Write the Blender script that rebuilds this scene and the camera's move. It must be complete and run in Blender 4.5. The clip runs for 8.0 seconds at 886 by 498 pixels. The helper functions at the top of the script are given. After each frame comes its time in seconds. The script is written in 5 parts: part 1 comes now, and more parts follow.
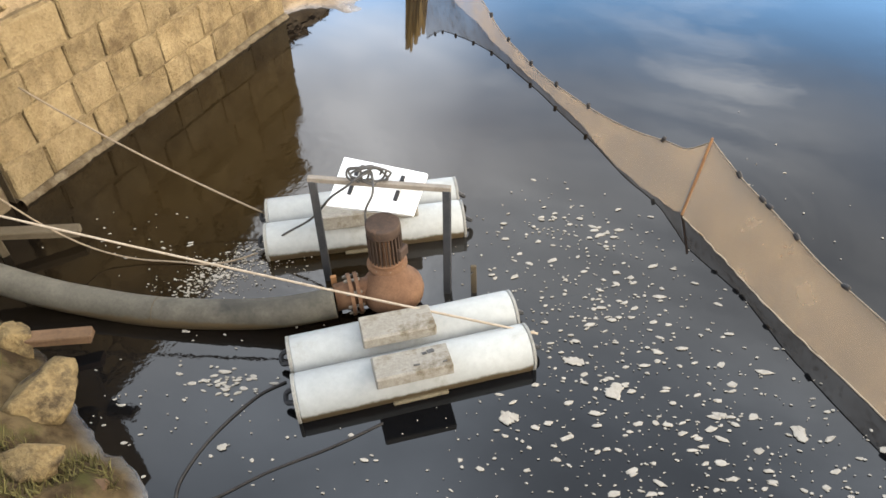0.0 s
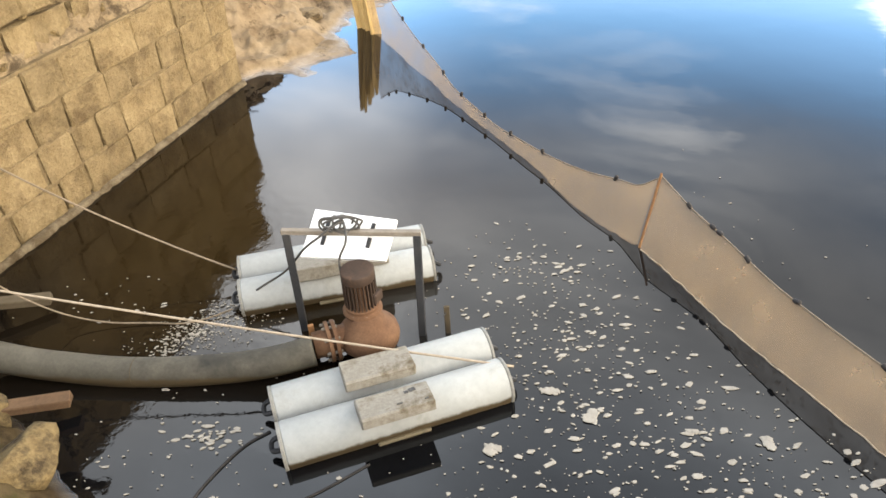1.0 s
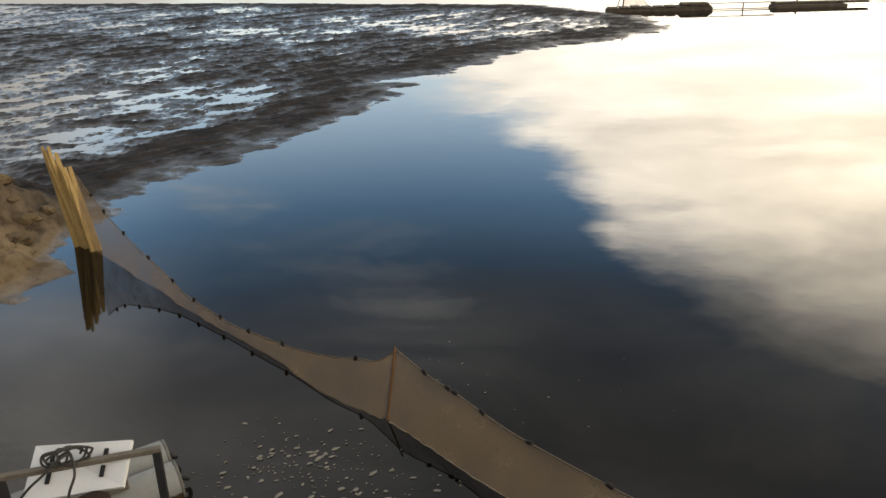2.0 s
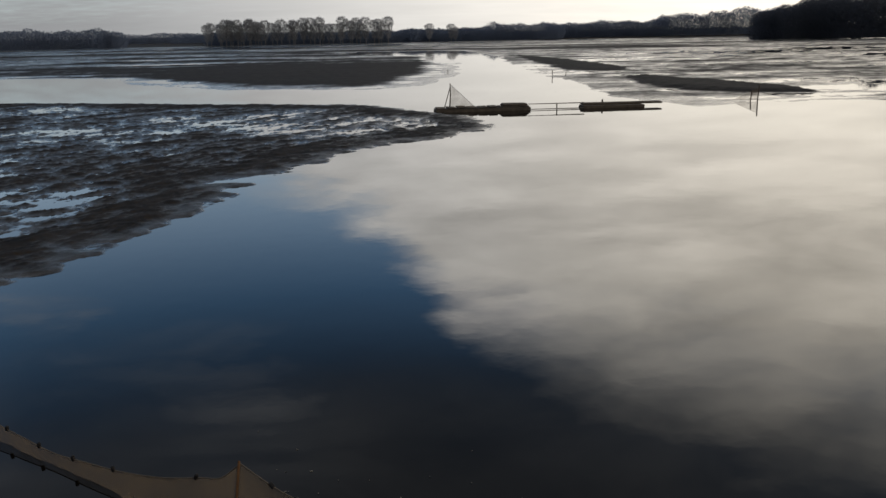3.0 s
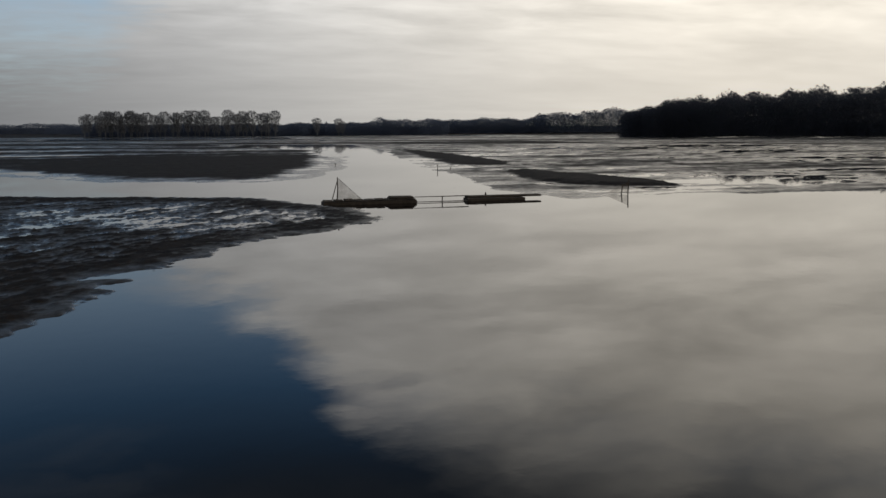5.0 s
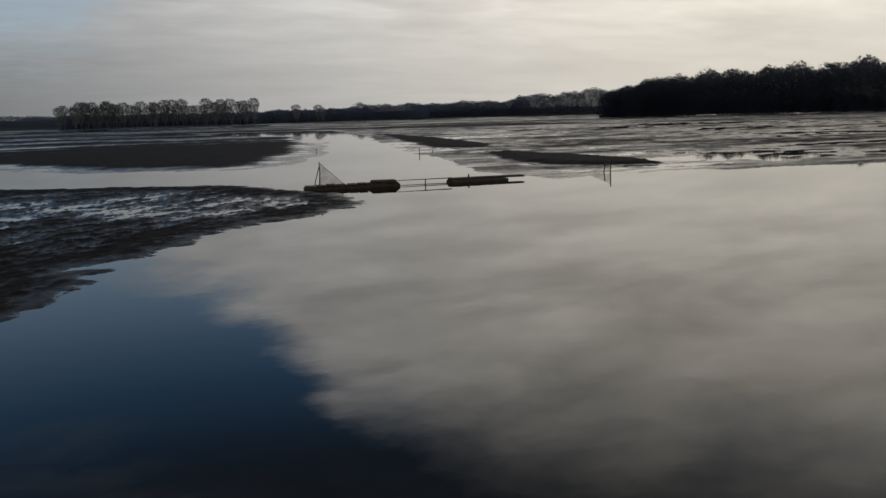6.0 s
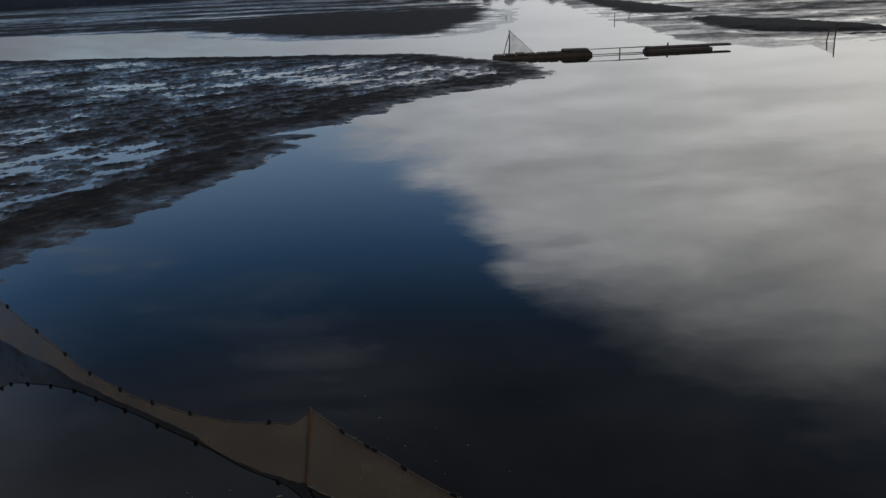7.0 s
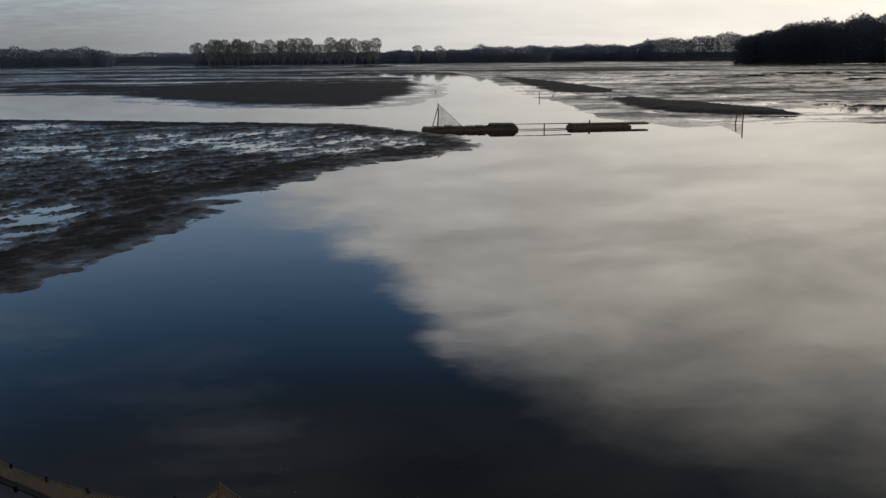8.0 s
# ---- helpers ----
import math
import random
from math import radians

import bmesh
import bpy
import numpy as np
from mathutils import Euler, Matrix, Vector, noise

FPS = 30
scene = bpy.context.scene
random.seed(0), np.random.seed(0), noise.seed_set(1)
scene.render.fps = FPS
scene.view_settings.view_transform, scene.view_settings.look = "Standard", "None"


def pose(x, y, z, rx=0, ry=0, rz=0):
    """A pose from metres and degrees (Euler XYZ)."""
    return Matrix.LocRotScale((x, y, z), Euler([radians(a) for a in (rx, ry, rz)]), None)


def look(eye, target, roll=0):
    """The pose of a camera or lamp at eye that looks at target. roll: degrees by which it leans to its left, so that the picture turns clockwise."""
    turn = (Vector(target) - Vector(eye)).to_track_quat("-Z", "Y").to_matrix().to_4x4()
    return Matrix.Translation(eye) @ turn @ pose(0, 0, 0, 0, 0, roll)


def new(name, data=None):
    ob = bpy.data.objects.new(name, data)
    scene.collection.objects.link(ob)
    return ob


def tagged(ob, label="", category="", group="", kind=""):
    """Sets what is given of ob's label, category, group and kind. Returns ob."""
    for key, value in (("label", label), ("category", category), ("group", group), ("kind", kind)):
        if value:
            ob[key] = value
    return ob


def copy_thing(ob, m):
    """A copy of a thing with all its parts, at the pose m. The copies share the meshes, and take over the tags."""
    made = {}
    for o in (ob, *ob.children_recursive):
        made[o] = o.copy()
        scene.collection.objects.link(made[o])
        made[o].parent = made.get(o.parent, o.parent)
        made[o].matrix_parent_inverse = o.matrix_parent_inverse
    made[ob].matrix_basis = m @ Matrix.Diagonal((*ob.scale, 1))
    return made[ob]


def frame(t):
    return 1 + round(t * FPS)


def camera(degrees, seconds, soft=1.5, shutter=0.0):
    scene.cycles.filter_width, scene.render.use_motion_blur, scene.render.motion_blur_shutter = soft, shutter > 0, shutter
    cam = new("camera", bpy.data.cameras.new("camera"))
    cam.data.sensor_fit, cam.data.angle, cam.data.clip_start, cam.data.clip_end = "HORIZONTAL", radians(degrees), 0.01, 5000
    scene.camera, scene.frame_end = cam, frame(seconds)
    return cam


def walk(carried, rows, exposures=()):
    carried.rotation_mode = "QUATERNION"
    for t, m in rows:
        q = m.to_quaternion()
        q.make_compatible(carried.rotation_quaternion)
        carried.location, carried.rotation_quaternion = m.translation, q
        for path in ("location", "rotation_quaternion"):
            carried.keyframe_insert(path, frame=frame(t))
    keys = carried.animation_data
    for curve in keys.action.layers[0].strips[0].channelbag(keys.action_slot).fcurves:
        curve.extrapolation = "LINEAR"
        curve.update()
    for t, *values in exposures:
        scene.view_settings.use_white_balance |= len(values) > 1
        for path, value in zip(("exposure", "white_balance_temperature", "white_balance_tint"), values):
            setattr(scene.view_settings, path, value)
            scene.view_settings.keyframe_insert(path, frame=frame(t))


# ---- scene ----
PATH = [
    (0, (-0.144, 0.314, 3.169), (-1.793, 2.882, 0.583), -3.20),
    (0.2, (-0.161, 0.270, 3.167), (-1.641, 2.945, 0.588), -2.87),
    (0.5, (-0.199, 0.196, 3.155), (-1.610, 2.871, 0.537), -3.40),
    (0.8, (-0.186, 0.125, 3.168), (-1.735, 2.822, 0.653), -5.53),
    (1, (-0.128, 0.104, 3.195), (-1.657, 2.959, 0.849), -3.92),
    (1.2, (-0.120, 0.045, 3.221), (-1.403, 3.174, 1.085), -1.98),
    (1.5, (-0.018, 0.011, 3.234), (-1.033, 3.394, 1.358), -1.65),
    (1.8, (0.028, 0.014, 3.289), (-0.583, 3.594, 1.612), -2.09),
    (2, (0.041, -0.029, 3.290), (-0.356, 3.640, 1.748), -2.23),
    (2.2, (0.047, -0.018, 3.292), (-0.118, 3.711, 1.855), -1.77),
    (3.3, (0.063, -0.097, 3.384), (0.680, 3.738, 2.426), -1.00),
    (3.5, (0.097, -0.092, 3.381), (0.827, 3.745, 2.521), -0.92),
    (4, (0.091, -0.141, 3.376), (0.966, 3.683, 2.595), -0.67),
    (4.5, (0.110, -0.155, 3.393), (1.100, 3.660, 2.711), -0.45),
    (4.7, (0.086, -0.166, 3.430), (1.098, 3.650, 2.785), -0.44),
    (5.8, (0.098, -0.104, 3.347), (1.261, 3.670, 2.710), -0.60),
    (6, (0.052, -0.097, 3.338), (1.178, 3.673, 2.620), -1.54),
    (6.5, (0.018, 0.041, 3.284), (0.785, 3.804, 2.165), -2.10),
    (7, (-0.012, -0.019, 3.345), (0.117, 3.748, 2.005), -2.68),
    (7.5, (0.042, 0.007, 3.360), (0.119, 3.831, 2.189), -2.02),
    (8, (0.043, 0.034, 3.286), (0.567, 3.873, 2.292), -0.50),
]
EXPOSURES = [(0, 3.6, 6700), (1.0, 3.57, 6950), (1.5, 2.85, 8500), (1.8, 2.1, 8000), (2.0, 1.4, 7450), (2.2, 0.9, 6800), (3.3, 0.05, 6450), (3.5, -0.05, 6400), (4.0, -0.56, 6400),
             (4.7, -0.6, 6400), (5.8, -0.72, 6350), (6.0, -0.75, 6350), (6.5, -0.45, 6150), (7.0, -0.3, 5850), (7.5, 0.36, 6300), (7.8, 0.05, 6350), (8, -0.2, 6400)]
cam = camera(61.25, 8.0, soft=1.5)
walk(cam, [(t, look(eye, target, roll)) for t, eye, target, roll in PATH], EXPOSURES)

# ---- sky and sun ----
SUN_AZ, SUN_EL = radians(78), radians(34)          # to the right of +y


def build_world():
    world = bpy.data.worlds.new("sky")
    scene.world = world
    world.use_nodes = True
    nt = world.node_tree
    nt.nodes.clear()
    N, L = nt.nodes.new, nt.links.new

    def math_node(op, a, b=None, c=None, clamp=False):
        n = N("ShaderNodeMath")
        n.operation, n.use_clamp = op, clamp
        for i, v in enumerate((a, b, c)):
            if v is None:
                continue
            if isinstance(v, (int, float)):
                n.inputs[i].default_value = v
            else:
                L(v, n.inputs[i])
        return n.outputs[0]

    def step(v, lo, hi, a=0.0, b=1.0):
        n = N("ShaderNodeMapRange")
        n.interpolation_type = "SMOOTHSTEP"
        L(v, n.inputs["Value"])
        for key, val in (("From Min", lo), ("From Max", hi), ("To Min", a), ("To Max", b)):
            n.inputs[key].default_value = val
        return n.outputs["Result"]

    def noise_node(vec, scale, detail=6.0, rough=0.55, distortion=0.0):
        n = N("ShaderNodeTexNoise")
        L(vec, n.inputs["Vector"])
        n.inputs["Scale"].default_value, n.inputs["Detail"].default_value = scale, detail
        n.inputs["Roughness"].default_value, n.inputs["Distortion"].default_value = rough, distortion
        return n.outputs["Fac"]

    def mix(fac, a, b):
        n = N("ShaderNodeMix")
        n.data_type = "RGBA"
        if isinstance(fac, float):
            n.inputs[0].default_value = fac
        else:
            L(fac, n.inputs[0])
        for i, v in ((6, a), (7, b)):
            if isinstance(v, tuple):
                n.inputs[i].default_value = (*v, 1)
            else:
                L(v, n.inputs[i])
        return n.outputs[2]

    coord = N("ShaderNodeTexCoord").outputs["Generated"]
    sep = N("ShaderNodeSeparateXYZ")
    L(coord, sep.inputs[0])
    x, y, z = sep.outputs
    az = math_node("MULTIPLY", math_node("ARCTAN2", x, y), 57.2958)
    el = math_node("MULTIPLY", math_node("ARCSINE", z), 57.2958)

    # a flat cloud deck: the direction carried up to a plane
    over = math_node("ADD", math_node("MAXIMUM", z, 0.0), 0.12)
    deck = N("ShaderNodeCombineXYZ")
    L(math_node("DIVIDE", x, over), deck.inputs[0])
    L(math_node("DIVIDE", y, over), deck.inputs[1])
    turn = N("ShaderNodeMapping")
    turn.inputs["Rotation"].default_value = (0, 0, radians(28))
    turn.inputs["Scale"].default_value = (0.72, 1.2, 1.0)
    L(deck.outputs[0], turn.inputs["Vector"])
    deck_v = turn.outputs[0]
    big = noise_node(deck_v, 1.1, 5, 0.52, 0.35)
    fine = noise_node(deck_v, 3.0, 7, 0.56, 0.4)
    streak = noise_node(deck_v, 2.0, 6, 0.6, 0.8)
    puff = noise_node(deck_v, 7.0, 6, 0.55, 0.3)

    def profile(v, points):
        """Straight lines from point to point, level beyond the ends."""
        total = points[0][1]
        for (x0, y0), (x1, y1) in zip(points, points[1:]):
            n = N("ShaderNodeMapRange")
            L(v, n.inputs["Value"])
            for key, val in (("From Min", x0), ("From Max", x1), ("To Min", 0.0), ("To Max", y1 - y0)):
                n.inputs[key].default_value = val
            total = math_node("ADD", n.outputs["Result"], total)
        return total

    # clear sky
    sky = N("ShaderNodeTexSky")
    sky.sky_type, sky.sun_disc = "NISHITA", False
    sky.sun_elevation, sky.sun_rotation = SUN_EL, SUN_AZ
    sky.air_density, sky.dust_density, sky.ozone_density = 1.0, 0.3, 2.0
    gain = N("ShaderNodeVectorMath")
    gain.operation = "MULTIPLY"
    L(sky.outputs[0], gain.inputs[0])
    gain.inputs[1].default_value = (0.046, 0.074, 0.086)
    hue = N("ShaderNodeHueSaturation")
    L(gain.outputs[0], hue.inputs["Color"])
    L(profile(el, [(5, 0.42), (13, 0.68), (19, 0.92), (24, 0.88), (29, 0.66), (36, 0.35)]), hue.inputs["Saturation"])
    value = profile(el, [(8, 1.6), (14, 1.60), (18, 1.42), (22, 1.04), (25, 0.76), (28, 0.60), (34, 0.56), (50, 0.42)])
    value = math_node("MULTIPLY", value, math_node("MULTIPLY_ADD", math_node("MULTIPLY", step(az, -14.0, 0.0), step(el, 21.0, 27.0)), -0.34, 1.0))
    L(math_node("MULTIPLY", value, step(az, -22.0, -40.0, 1.0, 1.45)), hue.inputs["Value"])
    clear = hue.outputs["Color"]

    # the cloud bank: its upper rim climbs from the far shore to the right
    rim = profile(az, [(-20, 7.5), (-8.6, 8.8), (-5.0, 11.4), (-1.6, 13.2), (2.0, 15.2), (4.6, 18.2), (7.6, 21.8), (13, 24.0), (16, 26.2), (21, 27.4), (33, 28.8)])
    rim = math_node("ADD", rim, math_node("MULTIPLY", math_node("SUBTRACT", fine, 0.5), 6.0))
    rim = math_node("ADD", rim, math_node("MULTIPLY", math_node("SUBTRACT", puff, 0.5), 5.0))
    rim = math_node("ADD", rim, step(az, -22.0, -38.0, 0.0, 10.0))
    rim_off = math_node("DIVIDE", math_node("SUBTRACT", rim, el), profile(az, [(-10, 5.0), (-3, 2.4), (8, 2.6), (16, 5.5), (30, 7.0)]))
    bank = step(rim_off, -0.7, 1.5)
    # behind and beside the viewer the bank closes again
    behind = step(math_node("ABSOLUTE", math_node("SUBTRACT", az, 10.0)), 75.0, 120.0)

    # torn wisps in the clear part
    waz = math_node("MULTIPLY_ADD", math_node("SUBTRACT", fine, 0.5), 16.0, az)
    wel = math_node("MULTIPLY_ADD", math_node("SUBTRACT", puff, 0.5), 5.0, el)

    def wisp(az0, el0, long, tall, tilt, thick):
        da, de = math_node("SUBTRACT", waz, az0), math_node("SUBTRACT", wel, el0)
        u = math_node("DIVIDE", da, long)
        v = math_node("DIVIDE", math_node("MULTIPLY_ADD", da, -tilt, de), tall)
        far = math_node("ADD", math_node("MULTIPLY", u, u), math_node("MULTIPLY", v, v))
        return math_node("MULTIPLY", step(far, 1.0, 0.0, 0.0, thick), step(streak, 0.38, 0.62, 0.15, 1.0))

    wisps = wisp(-10.5, 26.6, 8.5, 3.0, 0.10, 0.36)
    for args in ((-15, 24.0, 13.0, 1.9, 0.06, 0.22), (-17, 21.2, 11.0, 1.5, 0.0, 0.13), (-23.4, 17.7, 5.0, 2.2, 0.05, 0.34), (-27.0, 29.0, 11.0, 4.0, 0.05, 0.30), (-14, 30.5, 12.0, 2.6, 0.0, 0.14)):
        wisps = math_node("MAXIMUM", wisps, wisp(*args))
    # thin high veil, thicker to the left and overhead
    veil = math_node("MAXIMUM", math_node("MULTIPLY", step(az, -22.0, -40.0), step(el, 18.0, 26.0)), step(el, 34.0, 50.0))
    veil = math_node("MULTIPLY", veil, step(math_node("ADD", math_node("MULTIPLY", streak, 0.6), math_node("MULTIPLY", fine, 0.4)), 0.25, 0.80, 0.35, 0.80))
    veil = math_node("MAXIMUM", veil, math_node("MULTIPLY", math_node("MULTIPLY", step(el, 22.0, 31.0), step(az, 4.0, -12.0, 0.3, 1.0)), step(streak, 0.30, 0.70, 0.10, 0.38)))
    cover = math_node("MAXIMUM", math_node("MAXIMUM", bank, veil), math_node("MAXIMUM", wisps, math_node("MULTIPLY", behind, 0.6)))

    # cloud brightness: hazy low down, brightest towards the sun
    lift = profile(el, [(3, 0.92), (9, 1.18), (13, 1.18), (17, 1.48), (20, 1.52), (24, 1.30), (28, 1.08), (34, 1.05), (55, 0.36)])
    # the veil to the left is thin and pale
    lift = math_node("MULTIPLY", lift, step(az, -16.0, -36.0, 1.0, 1.7))
    dot = N("ShaderNodeVectorMath")
    dot.operation = "DOT_PRODUCT"
    L(coord, dot.inputs[0])
    dot.inputs[1].default_value = (math.sin(SUN_AZ) * math.cos(SUN_EL), math.cos(SUN_AZ) * math.cos(SUN_EL), math.sin(SUN_EL))
    near_sun = step(dot.outputs["Value"], -0.35, 0.75, 0.16, 1.25)
    relief = math_node("ADD", math_node("MULTIPLY", math_node("SUBTRACT", fine, 0.5), 0.75), math_node("MULTIPLY", math_node("SUBTRACT", big, 0.5), 1.5))
    tone = math_node("MULTIPLY_ADD", relief, step(el, 2.0, 14.0, 0.14, 1.0), 0.92)
    tone = math_node("MAXIMUM", tone, 0.3)
    bright = math_node("MULTIPLY", math_node("MULTIPLY", lift, near_sun), tone)
    tint = mix(step(az, -35.0, 40.0), (0.92, 0.95, 0.99), (1.0, 0.92, 0.79))
    tint = mix(step(el, 34.0, 55.0), tint, (0.82, 0.93, 1.08))
    scaled = N("ShaderNodeVectorMath")
    scaled.operation = "SCALE"
    L(tint, scaled.inputs[0])
    L(bright, scaled.inputs["Scale"])
    out = mix(cover, clear, scaled.outputs[0])
    bg = N("ShaderNodeBackground")
    L(out, bg.inputs["Color"])
    bg.inputs["Strength"].default_value = 1.12
    L(bg.outputs[0], N("ShaderNodeOutputWorld").inputs[0])


build_world()
sun = new("sun", bpy.data.lights.new("sun", "SUN"))
sun.data.energy, sun.data.angle, sun.data.color = 0.12, radians(14), (1.0, 0.9, 0.74)
sun.matrix_world = look((0, 0, 0), (-math.sin(SUN_AZ) * math.cos(SUN_EL), -math.cos(SUN_AZ) * math.cos(SUN_EL), -math.sin(SUN_EL)))


# ---- materials ----
def material(name, c1, c2, rough=0.8, scale=6.0, fine=60.0, bump=0.3, metal=0.0, c3=None, c3_at=(0.58, 0.7), spot=2.0, depth=0.004, per_piece=0.0, spec=0.18, dark_below=None):
    """Two colours mixed by grain at two scales, a third in stains, and fine relief."""
    m = bpy.data.materials.new(name)
    m.use_nodes = True
    nt = m.node_tree
    N, L = nt.nodes.new, nt.links.new
    b = nt.nodes["Principled BSDF"]
    pos = N("ShaderNodeTexCoord").outputs["Object"]
    if per_piece:
        info = N("ShaderNodeObjectInfo")
        shift = N("ShaderNodeVectorMath")
        shift.operation = "SCALE"
        shift.inputs[0].default_value = (7.0, 13.0, 5.0)
        L(info.outputs["Random"], shift.inputs["Scale"])
        add = N("ShaderNodeVectorMath")
        L(pos, add.inputs[0])
        L(shift.outputs[0], add.inputs[1])
        pos = add.outputs[0]

    def noise_node(s, detail, r=0.6):
        n = N("ShaderNodeTexNoise")
        L(pos, n.inputs["Vector"])
        n.inputs["Scale"].default_value, n.inputs["Detail"].default_value, n.inputs["Roughness"].default_value = s, detail, r
        return n.outputs["Fac"]

    def mix(fac, a, c):
        n = N("ShaderNodeMix")
        n.data_type = "RGBA"
        L(fac, n.inputs[0])
        for i, v in ((6, a), (7, c)):
            if isinstance(v, tuple):
                n.inputs[i].default_value = (*v, 1)
            else:
                L(v, n.inputs[i])
        return n.outputs[2]

    def ramp(v, lo, hi):
        n = N("ShaderNodeMapRange")
        L(v, n.inputs[0])
        n.inputs[1].default_value, n.inputs[2].default_value = lo, hi
        return n.outputs[0]

    large, grain = noise_node(scale, 5), noise_node(fine, 6, 0.65)
    both = N("ShaderNodeMath")
    both.operation = "MULTIPLY_ADD"
    L(grain, both.inputs[0])
    both.inputs[1].default_value = 0.45
    half = N("ShaderNodeMath")
    half.operation = "MULTIPLY"
    half.inputs[1].default_value = 0.55
    L(large, half.inputs[0])
    L(half.outputs[0], both.inputs[2])
    col = mix(ramp(both.outputs[0], 0.35, 0.65), c1, c2)
    if c3:
        col = mix(ramp(noise_node(spot, 7, 0.7), *c3_at), col, c3)
    # darker below this height: waterline slime on the pipes, lower half of the hose
    if dark_below:
        sep = N("ShaderNodeSeparateXYZ")
        L(pos, sep.inputs[0])
        edge = N("ShaderNodeMath")
        edge.operation = "MULTIPLY_ADD"
        L(noise_node(9.0, 6, 0.7), edge.inputs[0])
        edge.inputs[1].default_value = -0.06
        L(sep.outputs[2], edge.inputs[2])
        col = mix(ramp(edge.outputs[0], dark_below - 0.02, dark_below - 0.04), col, (0.04, 0.028, 0.014))
    if per_piece:
        hsv = N("ShaderNodeHueSaturation")
        L(col, hsv.inputs["Color"])
        rnd = N("ShaderNodeMapRange")
        L(info.outputs["Random"], rnd.inputs[0])
        rnd.inputs[3].default_value, rnd.inputs[4].default_value = 1 - per_piece, 1 + per_piece
        L(rnd.outputs[0], hsv.inputs["Value"])
        col = hsv.outputs["Color"]
    L(col, b.inputs["Base Color"])
    rr = N("ShaderNodeMapRange")
    L(both.outputs[0], rr.inputs[0])
    rr.inputs[3].default_value, rr.inputs[4].default_value = max(0.02, rough - 0.12), min(1, rough + 0.12)
    L(rr.outputs[0], b.inputs["Roughness"])
    b.inputs["Metallic"].default_value = metal
    b.inputs["Specular IOR Level"].default_value = spec
    if bump:
        bp = N("ShaderNodeBump")
        bp.inputs["Strength"].default_value, bp.inputs["Distance"].default_value = bump, depth
        L(both.outputs[0], bp.inputs["Height"])
        L(bp.outputs[0], b.inputs["Normal"])
    return m


def water_material():
    m = bpy.data.materials.new("pond_water")
    m.use_nodes = True
    nt = m.node_tree
    N, L = nt.nodes.new, nt.links.new
    b = nt.nodes["Principled BSDF"]
    pos = N("ShaderNodeNewGeometry").outputs["Position"]
    sep = N("ShaderNodeSeparateXYZ")
    L(pos, sep.inputs[0])
    silt = N("ShaderNodeTexNoise")
    L(pos, silt.inputs["Vector"])
    silt.inputs["Scale"].default_value, silt.inputs["Detail"].default_value = 0.9, 5
    # silt stirred up in the corner by the wall, clear dark water further out
    reach = N("ShaderNodeVectorMath")
    reach.operation = "DISTANCE"
    L(pos, reach.inputs[0])
    reach.inputs[1].default_value = (-3.8, 4.0, 0)
    warp = N("ShaderNodeMath")
    warp.operation = "MULTIPLY_ADD"
    L(silt.outputs["Fac"], warp.inputs[0])
    warp.inputs[1].default_value = 2.5
    L(reach.outputs["Value"], warp.inputs[2])
    far = N("ShaderNodeMapRange")
    far.interpolation_type = "SMOOTHSTEP"
    L(warp.outputs[0], far.inputs[0])
    far.inputs[1].default_value, far.inputs[2].default_value = 1.9, 4.3
    mix = N("ShaderNodeMix")
    mix.data_type = "RGBA"
    L(far.outputs[0], mix.inputs[0])
    mix.inputs[6].default_value = (0.0088, 0.0052, 0.0017, 1)
    mix.inputs[7].default_value = (0.0020, 0.0021, 0.0024, 1)
    # a pale film of scum drifts off between pump and net
    drift = N("ShaderNodeVectorMath")
    drift.operation = "DISTANCE"
    L(pos, drift.inputs[0])
    drift.inputs[1].default_value = (-1.55, 3.75, 0)
    spread = N("ShaderNodeMath")
    spread.operation = "MULTIPLY_ADD"
    L(silt.outputs["Fac"], spread.inputs[0])
    spread.inputs[1].default_value = 1.6
    L(drift.outputs["Value"], spread.inputs[2])
    film = N("ShaderNodeMapRange")
    film.interpolation_type = "SMOOTHSTEP"
    L(spread.outputs[0], film.inputs[0])
    for i, v in enumerate((0.9, 2.1, 0.85, 0.0)):
        film.inputs[i + 1].default_value = v
    scum = N("ShaderNodeMix")
    scum.data_type = "RGBA"
    L(film.outputs[0], scum.inputs[0])
    L(mix.outputs[2], scum.inputs[6])
    scum.inputs[7].default_value = (0.0165, 0.0160, 0.0150, 1)
    L(scum.outputs[2], b.inputs["Base Color"])
    calm = N("ShaderNodeMapRange")
    L(far.outputs[0], calm.inputs[0])
    calm.inputs[3].default_value, calm.inputs[4].default_value = 0.06, 0.02
    L(calm.outputs[0], b.inputs["Roughness"])
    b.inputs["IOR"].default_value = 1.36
    wave = N("ShaderNodeTexNoise")
    L(pos, wave.inputs["Vector"])
    wave.inputs["Scale"].default_value, wave.inputs["Detail"].default_value = 2.2, 3
    bp = N("ShaderNodeBump")
    bp.inputs["Strength"].default_value, bp.inputs["Distance"].default_value = 0.04, 0.02
    L(wave.outputs["Fac"], bp.inputs["Height"])
    # small ripples where the running pump stirs the corner
    stir = N("ShaderNodeTexNoise")
    L(pos, stir.inputs["Vector"])
    stir.inputs["Scale"].default_value, stir.inputs["Detail"].default_value = 11.0, 4
    at_pump = N("ShaderNodeVectorMath")
    at_pump.operation = "DISTANCE"
    L(pos, at_pump.inputs[0])
    at_pump.inputs[1].default_value = (-3.7, 3.1, 0)
    fade = N("ShaderNodeMapRange")
    fade.interpolation_type = "SMOOTHSTEP"
